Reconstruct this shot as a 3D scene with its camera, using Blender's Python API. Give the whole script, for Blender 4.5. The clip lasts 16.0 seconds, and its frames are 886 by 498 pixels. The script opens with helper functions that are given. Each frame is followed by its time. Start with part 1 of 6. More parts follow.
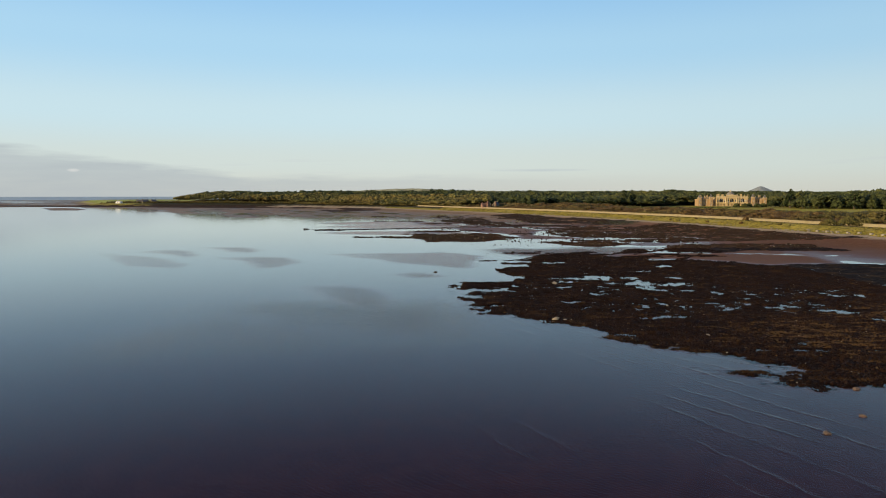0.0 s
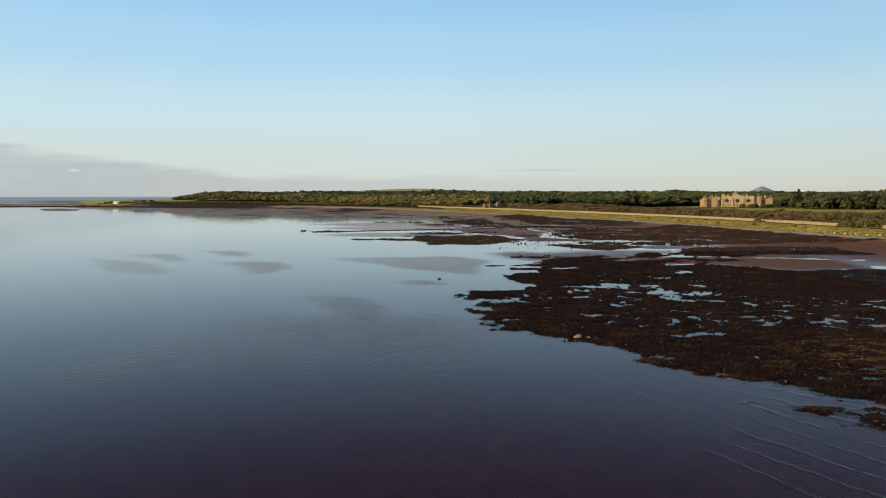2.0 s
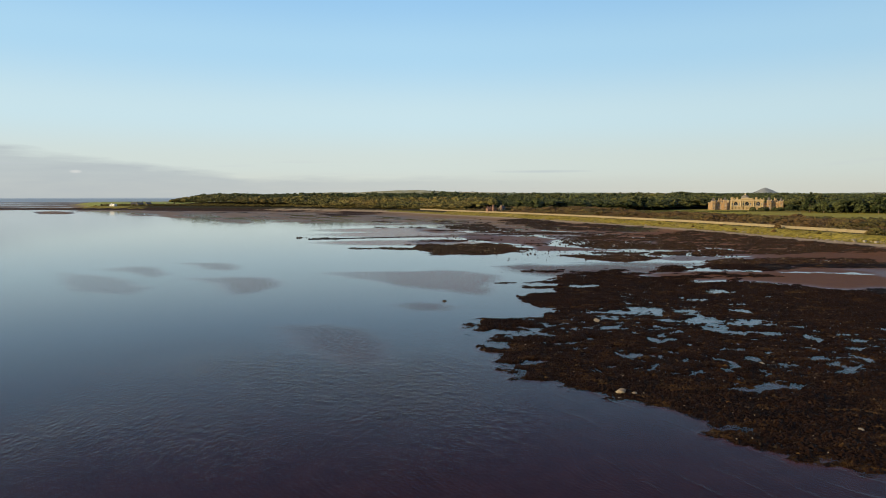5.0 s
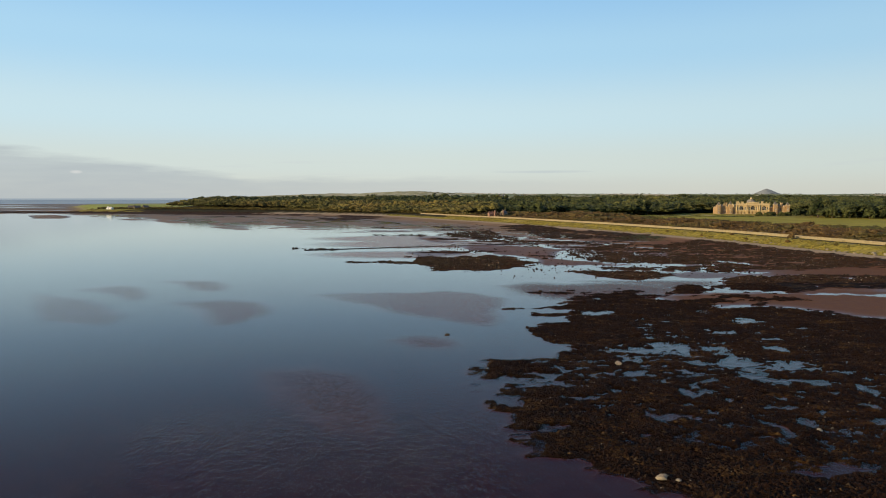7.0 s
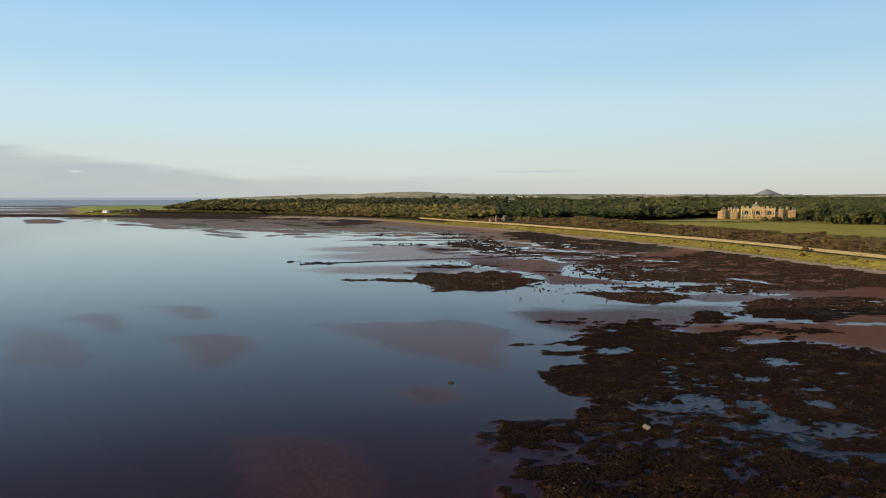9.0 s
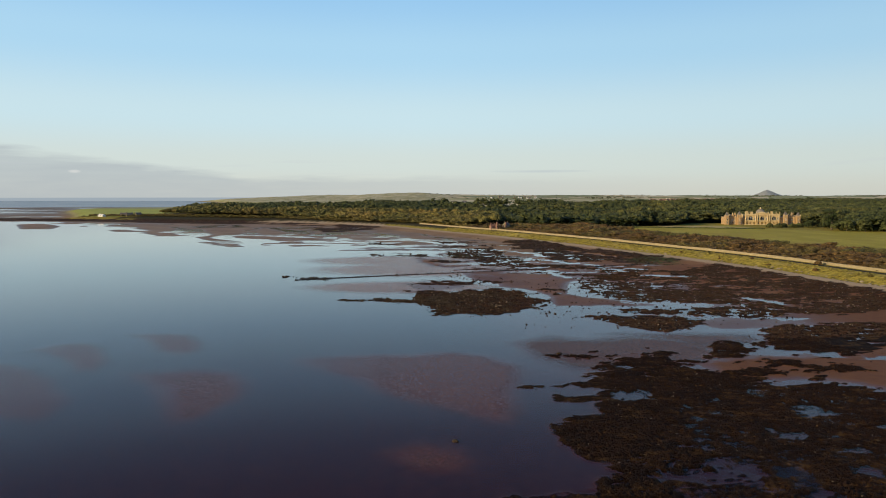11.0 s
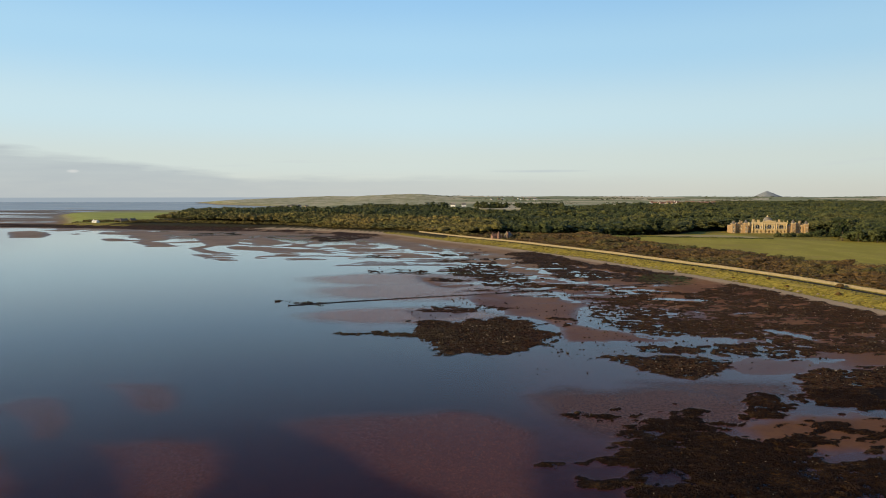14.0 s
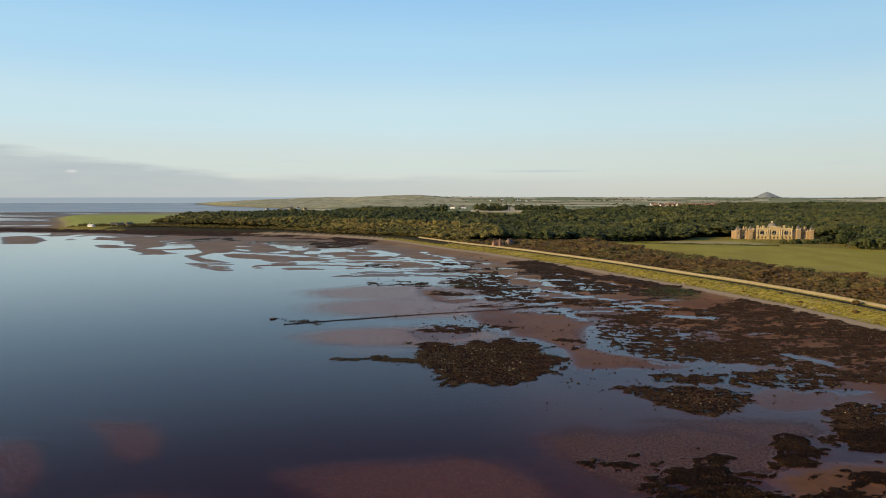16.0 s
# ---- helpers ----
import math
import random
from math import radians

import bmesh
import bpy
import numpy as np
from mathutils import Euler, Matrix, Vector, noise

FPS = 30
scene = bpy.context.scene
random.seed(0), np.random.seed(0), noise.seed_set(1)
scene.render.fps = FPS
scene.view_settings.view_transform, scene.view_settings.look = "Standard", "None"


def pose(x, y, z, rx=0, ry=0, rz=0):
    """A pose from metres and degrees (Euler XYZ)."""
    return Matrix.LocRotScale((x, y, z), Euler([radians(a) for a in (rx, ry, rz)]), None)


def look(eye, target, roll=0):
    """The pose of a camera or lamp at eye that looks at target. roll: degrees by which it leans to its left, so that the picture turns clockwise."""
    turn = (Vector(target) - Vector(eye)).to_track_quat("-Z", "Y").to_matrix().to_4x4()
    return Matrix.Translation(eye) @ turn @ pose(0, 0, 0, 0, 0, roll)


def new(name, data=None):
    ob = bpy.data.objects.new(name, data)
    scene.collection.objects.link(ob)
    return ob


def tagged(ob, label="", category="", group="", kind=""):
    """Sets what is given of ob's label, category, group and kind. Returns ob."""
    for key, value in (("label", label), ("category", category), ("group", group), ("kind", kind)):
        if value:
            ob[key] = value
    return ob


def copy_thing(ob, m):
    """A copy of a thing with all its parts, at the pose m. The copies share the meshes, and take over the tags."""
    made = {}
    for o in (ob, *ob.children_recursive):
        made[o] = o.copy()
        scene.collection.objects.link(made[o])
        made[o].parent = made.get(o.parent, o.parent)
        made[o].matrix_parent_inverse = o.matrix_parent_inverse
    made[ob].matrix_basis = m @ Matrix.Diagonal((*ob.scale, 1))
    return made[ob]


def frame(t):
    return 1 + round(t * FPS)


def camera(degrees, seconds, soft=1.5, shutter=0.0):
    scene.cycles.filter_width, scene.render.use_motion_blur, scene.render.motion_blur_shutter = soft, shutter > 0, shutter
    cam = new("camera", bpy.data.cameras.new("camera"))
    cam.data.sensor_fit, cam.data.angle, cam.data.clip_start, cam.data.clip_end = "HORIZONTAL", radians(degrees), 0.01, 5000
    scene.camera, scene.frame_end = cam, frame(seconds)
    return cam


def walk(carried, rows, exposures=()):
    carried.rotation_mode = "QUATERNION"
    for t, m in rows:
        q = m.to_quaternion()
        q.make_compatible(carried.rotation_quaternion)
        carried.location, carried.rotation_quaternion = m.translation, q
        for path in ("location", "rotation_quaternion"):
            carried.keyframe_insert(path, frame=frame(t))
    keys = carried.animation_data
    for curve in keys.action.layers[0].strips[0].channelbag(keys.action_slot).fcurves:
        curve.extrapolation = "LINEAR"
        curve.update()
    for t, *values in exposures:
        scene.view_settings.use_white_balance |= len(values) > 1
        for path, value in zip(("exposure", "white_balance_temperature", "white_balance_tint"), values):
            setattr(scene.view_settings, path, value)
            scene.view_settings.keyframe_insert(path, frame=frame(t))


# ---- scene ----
# camera: a drone that flies slowly ahead and climbs
cam = camera(66.0, 16.0, soft=1.0)
walk(cam, [
    (0.0, pose(0.00, -0.00, 20.89, 85.404, 0, 0.000)),
    (0.5, pose(-0.25, 3.32, 20.94, 85.408, 0, -0.003)),
    (1.0, pose(-0.52, 6.63, 20.99, 85.413, 0, -0.003)),
    (1.5, pose(-0.81, 9.93, 21.02, 85.414, 0, 0.012)),
    (2.0, pose(-1.04, 13.20, 21.06, 85.415, 0, 0.031)),
    (2.5, pose(-1.25, 16.47, 21.19, 85.426, 0, 0.046)),
    (3.0, pose(-1.43, 19.75, 21.40, 85.438, 0, 0.058)),
    (3.5, pose(-1.59, 23.06, 21.67, 85.446, 0, 0.067)),
    (6.0, pose(-2.22, 40.37, 25.14, 85.540, 0, 0.175)),
    (6.5, pose(-2.34, 43.81, 26.41, 85.542, 0, 0.164)),
    (7.0, pose(-2.50, 47.27, 27.72, 85.538, 0, 0.171)),
    (7.5, pose(-2.66, 50.76, 29.14, 85.529, 0, 0.163)),
    (8.0, pose(-2.84, 54.27, 30.61, 85.519, 0, 0.159)),
    (8.5, pose(-3.03, 57.78, 32.12, 85.503, 0, 0.145)),
    (9.0, pose(-3.21, 61.27, 33.71, 85.500, 0, 0.137)),
    (11.5, pose(-4.12, 76.76, 41.44, 85.495, 0, 0.047)),
    (12.0, pose(-4.30, 79.91, 42.96, 85.494, 0, 0.033)),
    (12.5, pose(-4.50, 83.07, 44.46, 85.488, 0, 0.021)),
    (13.0, pose(-4.74, 86.23, 45.99, 85.487, 0, 0.014)),
    (13.5, pose(-4.98, 89.35, 47.53, 85.487, 0, -0.016)),
    (14.0, pose(-5.29, 92.46, 49.05, 85.484, 0, -0.029)),
    (14.5, pose(-5.59, 95.52, 50.55, 85.477, 0, -0.051)),
    (15.0, pose(-5.89, 98.57, 52.09, 85.478, 0, -0.064)),
    (15.5, pose(-6.18, 101.59, 53.64, 85.479, 0, -0.088)),
    (16.0, pose(-6.47, 104.60, 55.22, 85.481, 0, -0.108)),
])

# ---- light: low evening sun from behind the left shoulder, clear sky ----
SUN_ELEV, SUN_AZ = radians(15), radians(245)      # azimuth clockwise from +y


def build_world():
    w = bpy.data.worlds.new("evening_sky")
    scene.world = w
    w.use_nodes = True
    nt = w.node_tree
    nt.nodes.clear()
    N, L = nt.nodes.new, nt.links.new
    out, bg = N("ShaderNodeOutputWorld"), N("ShaderNodeBackground")
    sky = N("ShaderNodeTexSky")
    sky.sky_type, sky.sun_disc = "NISHITA", False
    sky.sun_elevation, sky.sun_rotation = SUN_ELEV, SUN_AZ
    sky.altitude, sky.air_density, sky.dust_density, sky.ozone_density = 50, 1.0, 0.6, 1.5
    co = N("ShaderNodeTexCoord")
    sep = N("ShaderNodeSeparateXYZ")
    L(co.outputs["Generated"], sep.inputs[0])

    def math_node(op, a, b=None, clamp=False):
        n = N("ShaderNodeMath")
        n.operation, n.use_clamp = op, clamp
        for i, v in enumerate((a, b)):
            if v is None:
                continue
            if isinstance(v, (int, float)):
                n.inputs[i].default_value = v
            else:
                L(v, n.inputs[i])
        return n.outputs[0]

    def mix(fac, a, b):
        n = N("ShaderNodeMix")
        n.data_type = "RGBA"
        for i, v in ((0, fac), (6, a), (7, b)):
            if isinstance(v, (int, float)):
                n.inputs[i].default_value = v
            elif isinstance(v, tuple):
                n.inputs[i].default_value = (*v, 1)
            else:
                L(v, n.inputs[i])
        return n.outputs[2]

    # pale haze that thickens towards the horizon
    el = sep.outputs["Z"]
    ramp = N("ShaderNodeValToRGB")
    r = ramp.color_ramp
    r.interpolation = "EASE"
    stops = [(0.0, (0.63, 0.65, 0.60)), (0.045, (0.63, 0.71, 0.69)), (0.11, (0.58, 0.76, 0.83)),
             (0.2, (0.42, 0.68, 0.88)), (0.28, (0.32, 0.59, 0.87)), (0.36, (0.11, 0.29, 0.60)), (0.46, (0.045, 0.13, 0.36)), (1.0, (0.022, 0.065, 0.20))]
    r.elements[0].position, r.elements[0].color = stops[0][0], (*stops[0][1], 1)
    r.elements[1].position, r.elements[1].color = stops[-1][0], (*stops[-1][1], 1)
    for p, c in stops[1:-1]:
        r.elements.new(p).color = (*c, 1)
    L(math_node("MAXIMUM", el, 0.0), ramp.inputs[0])
    skyc = N("ShaderNodeVectorMath")
    skyc.operation = "SCALE"
    L(sky.outputs[0], skyc.inputs[0])
    skyc.inputs["Scale"].default_value = 0.085
    col = mix(0.85, skyc.outputs[0], ramp.outputs[0])
    # the sky is paler away from the right-hand hills
    gain = N("ShaderNodeVectorMath")
    gain.operation = "SCALE"
    bearing = math_node("ARCTAN2", sep.outputs["X"], sep.outputs["Y"])
    L(col, gain.inputs[0]), L(math_node("ADD", math_node("MULTIPLY", math_node("MULTIPLY", math_node("SUBTRACT", 0.55, bearing), 1.7, True), 0.10), 1.0), gain.inputs["Scale"])
    col = gain.outputs[0]
    # a low bank of lilac cloud over the sea, thin streaks elsewhere
    mp = N("ShaderNodeMapping")
    mp.inputs["Scale"].default_value = (7.0, 7.0, 60.0)
    L(co.outputs["Generated"], mp.inputs[0])
    nz = N("ShaderNodeTexNoise")
    nz.inputs["Scale"].default_value, nz.inputs["Detail"].default_value, nz.inputs["Roughness"].default_value = 1.6, 7, 0.55
    L(mp.outputs[0], nz.inputs["Vector"])
    az = math_node("ARCTAN2", sep.outputs["X"], sep.outputs["Y"])
    # top of the bank falls from left to right
    top = math_node("ADD", math_node("MULTIPLY", math_node("ADD", az, 0.30), -0.125), 0.030)
    top = math_node("MAXIMUM", top, 0.029)
    edge = math_node("ADD", top, math_node("MULTIPLY", math_node("SUBTRACT", nz.outputs["Fac"], 0.5), 0.022))
    bank = math_node("MULTIPLY", math_node("SUBTRACT", edge, el), 90.0, True)
    thin = math_node("MULTIPLY", math_node("SUBTRACT", 0.35, az), 1.3, True)
    low = math_node("MULTIPLY", math_node("ADD", el, 0.002), 60.0, True)
    fac = math_node("MULTIPLY", math_node("MULTIPLY", bank, thin), math_node("ADD", math_node("MULTIPLY", nz.outputs["Fac"], 0.5), 0.45, True))
    col = mix(fac, col, (0.435, 0.485, 0.515))
    # one small bright puff in front of the bank
    px, pz = math_node("MULTIPLY", math_node("ADD", az, 0.494), 125.0), math_node("MULTIPLY", math_node("SUBTRACT", el, 0.0305), 420.0)
    puff = math_node("SUBTRACT", 1.0, math_node("ADD", math_node("MULTIPLY", px, px), math_node("MULTIPLY", pz, pz)))
    puff = math_node("MULTIPLY", math_node("ADD", puff, math_node("MULTIPLY", math_node("SUBTRACT", nz.outputs["Fac"], 0.5), 3.0)), 0.9, True)
    col = mix(math_node("MULTIPLY", puff, 0.8), col, (0.70, 0.71, 0.69))
    # a long thin streak over the woods
    qx, qz = math_node("MULTIPLY", math_node("SUBTRACT", az, 0.14), 13.0), math_node("MULTIPLY", math_node("SUBTRACT", el, 0.0345), 420.0)
    wisp = math_node("SUBTRACT", 1.0, math_node("ADD", math_node("MULTIPLY", qx, qx), math_node("MULTIPLY", qz, qz)))
    wisp = math_node("MULTIPLY", math_node("ADD", wisp, math_node("MULTIPLY", math_node("SUBTRACT", nz.outputs["Fac"], 0.5), 2.0)), 0.8, True)
    col = mix(math_node("MULTIPLY", wisp, 0.5), col, (0.46, 0.52, 0.57))
    # a few thin streaks higher up
    mp2 = N("ShaderNodeMapping")
    mp2.inputs["Scale"].default_value, mp2.inputs["Location"].default_value = (4.0, 4.0, 75.0), (3.1, 0.7, 0.2)
    L(co.outputs["Generated"], mp2.inputs[0])
    nz2 = N("ShaderNodeTexNoise")
    nz2.inputs["Scale"].default_value, nz2.inputs["Detail"].default_value = 1.5, 5
    L(mp2.outputs[0], nz2.inputs["Vector"])
    st = math_node("MULTIPLY", math_node("SUBTRACT", nz2.outputs["Fac"], 0.60), 7.0, True)
    band = math_node("MULTIPLY", math_node("MULTIPLY", math_node("SUBTRACT", el, 0.026), 120.0, True),
                     math_node("MULTIPLY", math_node("SUBTRACT", 0.062, el), 90.0, True))
    col = mix(math_node("MULTIPLY", math_node("MULTIPLY", st, band), 0.35), col, (0.56, 0.59, 0.63))
    # sea and land beyond the end of the ground sheet
    sea = math_node("MULTIPLY", math_node("SUBTRACT", -0.0026, el), 900.0, True)
    col = mix(sea, col, (0.34, 0.40, 0.45))
    L(col, bg.inputs[0])
    bg.inputs[1].default_value = 1.0
    L(bg.outputs[0], out.inputs[0])


build_world()
sun = new("sun", bpy.data.lights.new("sun", "SUN"))
sun.data.energy, sun.data.angle, sun.data.color = 5.0, radians(0.6), (1.0, 0.77, 0.45)
sun.matrix_world = look((0, 0, 0), (-math.sin(SUN_AZ) * math.cos(SUN_ELEV), -math.cos(SUN_AZ) * math.cos(SUN_ELEV), -math.sin(SUN_ELEV)))
scene.view_settings.exposure = 0.0

# ---- materials ----
def material(name):
    m = bpy.data.materials.new(name)
    m.use_nodes = True
    nt = m.node_tree
    return m, nt, nt.nodes["Principled BSDF"], nt.nodes.new, nt.links.new


def mixc(nt, fac, a, b, mode="MIX"):
    n = nt.nodes.new("ShaderNodeMix")
    n.data_type, n.blend_type = "RGBA", mode
    for i, v in ((0, fac), (6, a), (7, b)):
        if isinstance(v, (int, float)):
            n.inputs[i].default_value = v
        elif isinstance(v, tuple):
            n.inputs[i].default_value = (*v, 1)
        else:
            nt.links.new(v, n.inputs[i])
    return n.outputs[2]


def calc(nt, op, a, b=0.0, clamp=False):
    n = nt.nodes.new("ShaderNodeMath")
    n.operation, n.use_clamp = op, clamp
    for i, v in enumerate((a, b)):
        if isinstance(v, (int, float)):
            n.inputs[i].default_value = v
        else:
            nt.links.new(v, n.inputs[i])
    return n.outputs[0]


def noise_fac(nt, scale, detail=4.0, rough=0.55, stretch=(1, 1, 1), turn=0.0):
    g = nt.nodes.new("ShaderNodeNewGeometry")
    mp = nt.nodes.new("ShaderNodeMapping")
    mp.inputs["Scale"].default_value = stretch
    mp.inputs["Rotation"].default_value = (0, 0, turn)
    n = nt.nodes.new("ShaderNodeTexNoise")
    n.inputs["Scale"].default_value, n.inputs["Detail"].default_value, n.inputs["Roughness"].default_value = scale, detail, rough
    nt.links.new(g.outputs["Position"], mp.inputs[0])
    nt.links.new(mp.outputs[0], n.inputs["Vector"])
    return n.outputs["Fac"]


def step(nt, v, lo, hi):
    n = nt.nodes.new("ShaderNodeMapRange")
    n.interpolation_type = "SMOOTHSTEP"
    n.inputs["From Min"].default_value, n.inputs["From Max"].default_value = lo, hi
    nt.links.new(v, n.inputs["Value"])
    return n.outputs["Result"]


def bump(nt, height, strength, distance, bsdf):
    b = nt.nodes.new("ShaderNodeBump")
    b.inputs["Strength"].default_value, b.inputs["Distance"].default_value = strength, distance
    nt.links.new(height, b.inputs["Height"])
    nt.links.new(b.outputs[0], bsdf.inputs["Normal"])
    return b


def plain(name, a, b, scale, rough=0.85, relief=0.02, metal=0.0, island=0.0, objects=0.0):
    """A matt surface whose colour wanders between a and b at two scales."""
    m, nt, bs, N, L = material(name)
    f1, f2 = noise_fac(nt, scale, 5, 0.6), noise_fac(nt, scale * 7, 3, 0.6)
    f = calc(nt, "ADD", calc(nt, "MULTIPLY", f1, 0.65), calc(nt, "MULTIPLY", f2, 0.35))
    f = step(nt, f, 0.32, 0.68)
    c = mixc(nt, f, a, b)
    if island:
        g = N("ShaderNodeNewGeometry")
        v = calc(nt, "ADD", calc(nt, "MULTIPLY", g.outputs["Random Per Island"], island), 1 - island / 2)
        sc = N("ShaderNodeVectorMath")
        sc.operation = "SCALE"
        L(c, sc.inputs[0]), L(v, sc.inputs["Scale"])
        c = sc.outputs[0]
    if objects:
        g = N("ShaderNodeObjectInfo")
        v = calc(nt, "ADD", calc(nt, "MULTIPLY", g.outputs["Random"], objects), 1 - objects / 2)
        sc = N("ShaderNodeVectorMath")
        sc.operation = "SCALE"
        L(c, sc.inputs[0]), L(v, sc.inputs["Scale"])
        c = sc.outputs[0]
    L(c, bs.inputs["Base Color"])
    bs.inputs["Roughness"].default_value, bs.inputs["Metallic"].default_value = rough, metal
    if relief:
        bump(nt, f2, 0.6, relief, bs)
    return m


def ground_material():
    """Wet sand, weed-covered reef, dry sand, turf, lawn, stubble and far fields, by the layout's own masks."""
    m, nt, bs, N, L = material("shore_and_land")

    def attr(name):
        a = N("ShaderNodeAttribute")
        a.attribute_name = name
        return a.outputs["Fac"]

    g = N("ShaderNodeNewGeometry")
    sp = N("ShaderNodeSeparateXYZ")
    L(g.outputs["Position"], sp.inputs[0])
    z = sp.outputs["Z"]
    big, mid, fine = noise_fac(nt, 0.035, 5), noise_fac(nt, 0.4, 6, 0.62), noise_fac(nt, 3.0, 4, 0.6)
    # sand: red-brown where it lies bare; deeper bed darkened for light lost in water
    sand = mixc(nt, step(nt, mid, 0.3, 0.7), (0.192, 0.090, 0.043), (0.26, 0.128, 0.062))
    sand = mixc(nt, step(nt, big, 0.4, 0.65), sand, (0.15, 0.068, 0.040))
    sand = mixc(nt, step(nt, sp.outputs["Y"], 360, 290), sand, mixc(nt, step(nt, mid, 0.3, 0.7), (0.142, 0.061, 0.028), (0.188, 0.088, 0.041)))
    # paler, drier sand towards the head of the bay
    upper = step(nt, calc(nt, "ADD", sp.outputs["Y"], calc(nt, "MULTIPLY", big, 120.0)), 470, 680)
    sand = mixc(nt, upper, sand, mixc(nt, step(nt, big, 0.3, 0.7), (0.31, 0.205, 0.120), (0.23, 0.148, 0.088)))
    deep_bed = mixc(nt, step(nt, mid, 0.35, 0.65), (0.042, 0.0147, 0.016), (0.057, 0.0205, 0.0205))
    soaked = mixc(nt, step(nt, mid, 0.3, 0.7), (0.095, 0.036, 0.028), (0.14, 0.053, 0.040))
    sand = mixc(nt, step(nt, calc(nt, "ADD", z, calc(nt, "MULTIPLY", mid, 0.05)), 0.05, 0.16), mixc(nt, upper, soaked, (0.16, 0.095, 0.055)), sand)
    c = mixc(nt, step(nt, calc(nt, "ADD", z, calc(nt, "MULTIPLY", mid, 0.03)), -0.13, 0.015), deep_bed, sand)
    # grey mud of the farther bay
    c = mixc(nt, calc(nt, "MULTIPLY", step(nt, sp.outputs["Y"], 1250, 1600), 0.85), c, mixc(nt, step(nt, big, 0.35, 0.65), (0.17, 0.15, 0.125), (0.25, 0.23, 0.20)))
    # dry upper beach
    dry = mixc(nt, step(nt, fine, 0.3, 0.7), (0.34, 0.255, 0.165), (0.45, 0.35, 0.235))
    c = mixc(nt, step(nt, calc(nt, "ADD", z, calc(nt, "MULTIPLY", mid, 0.8)), 1.6, 2.2), c, dry)
    # weed
    weed = mixc(nt, step(nt, noise_fac(nt, 1.1, 6, 0.7), 0.35, 0.65), (0.005, 0.0025, 0.0011), (0.021, 0.0098, 0.0036))
    weed = mixc(nt, step(nt, noise_fac(nt, 0.16, 5, 0.65), 0.52, 0.68), weed, (0.085, 0.045, 0.014))
    upshore = N("ShaderNodeVectorMath")
    upshore.operation = "DOT_PRODUCT"
    L(g.outputs["Position"], upshore.inputs[0])
    upshore.inputs[1].default_value = (0.8, 1.0, 0)
    weed = mixc(nt, calc(nt, "MULTIPLY", step(nt, upshore.outputs["Value"], 360, 450), step(nt, noise_fac(nt, 0.3, 5, 0.7), 0.35, 0.65)), weed, (0.080, 0.042, 0.020))
    wm = step(nt, calc(nt, "ADD", attr("weed"), calc(nt, "MULTIPLY", calc(nt, "SUBTRACT", noise_fac(nt, 0.9, 5, 0.7), 0.5), 0.7)), 0.16, 0.40)
    c = mixc(nt, wm, c, weed)
    gm = attr("green")
    c = mixc(nt, calc(nt, "MULTIPLY", gm, step(nt, mid, 0.42, 0.6)), c, (0.06, 0.075, 0.02))
    # turf
    turf = mixc(nt, step(nt, mid, 0.35, 0.65), (0.17, 0.145, 0.025), (0.42, 0.335, 0.062))
    turf = mixc(nt, step(nt, noise_fac(nt, 0.12, 5, 0.6), 0.5, 0.72), turf, (0.30, 0.245, 0.095))
    tm = step(nt, calc(nt, "ADD", attr("turf"), calc(nt, "MULTIPLY", calc(nt, "SUBTRACT", mid, 0.5), 0.7)), 0.4, 0.6)
    c = mixc(nt, tm, c, turf)
    lawn = mixc(nt, step(nt, noise_fac(nt, 0.05, 5, 0.6, (1, 0.4, 1), 0.4), 0.35, 0.65), (0.35, 0.295, 0.042), (0.49, 0.40, 0.070))
    lawn = mixc(nt, step(nt, mid, 0.3, 0.75), lawn, (0.33, 0.295, 0.055))
    lawn = mixc(nt, calc(nt, "MULTIPLY", step(nt, noise_fac(nt, 0.022, 6, 0.65, (0.5, 1.6, 1), 0.3), 0.48, 0.66), 0.7), lawn, (0.36, 0.27, 0.075))
    lawn = mixc(nt, attr("links"), lawn, mixc(nt, step(nt, big, 0.35, 0.6), (0.44, 0.45, 0.12), (0.34, 0.38, 0.09)))
    c = mixc(nt, attr("lawn"), c, lawn)
    hay = mixc(nt, step(nt, mid, 0.3, 0.7), (0.42, 0.34, 0.15), (0.52, 0.43, 0.21))
    c = mixc(nt, attr("hay"), c, hay)
    # far fields, their colours paled and greyed to hold distance haze
    vor = N("ShaderNodeTexVoronoi")
    vor.inputs["Scale"].default_value = 0.0032
    L(g.outputs["Position"], vor.inputs["Vector"])
    fr = N("ShaderNodeValToRGB")
    fr.color_ramp.interpolation = "CONSTANT"
    cols = [(0.0, (0.30, 0.31, 0.16)), (0.25, (0.58, 0.51, 0.32)), (0.45, (0.24, 0.27, 0.14)), (0.6, (0.62, 0.54, 0.35)), (0.82, (0.33, 0.33, 0.17))]
    fr.color_ramp.elements[0].color = (*cols[0][1], 1)
    fr.color_ramp.elements[1].position, fr.color_ramp.elements[1].color = cols[1][0], (*cols[1][1], 1)
    for p, k in cols[2:]:
        fr.color_ramp.elements.new(p).color = (*k, 1)
    sx = N("ShaderNodeSeparateColor")
    L(vor.outputs["Color"], sx.inputs[0])
    L(sx.outputs[0], fr.inputs[0])
    dune = mixc(nt, step(nt, noise_fac(nt, 0.02, 6, 0.65), 0.4, 0.62), (0.56, 0.51, 0.32), (0.31, 0.30, 0.15))
    far = mixc(nt, attr("dune"), fr.outputs[0], dune)
    c = mixc(nt, attr("far"), c, far)
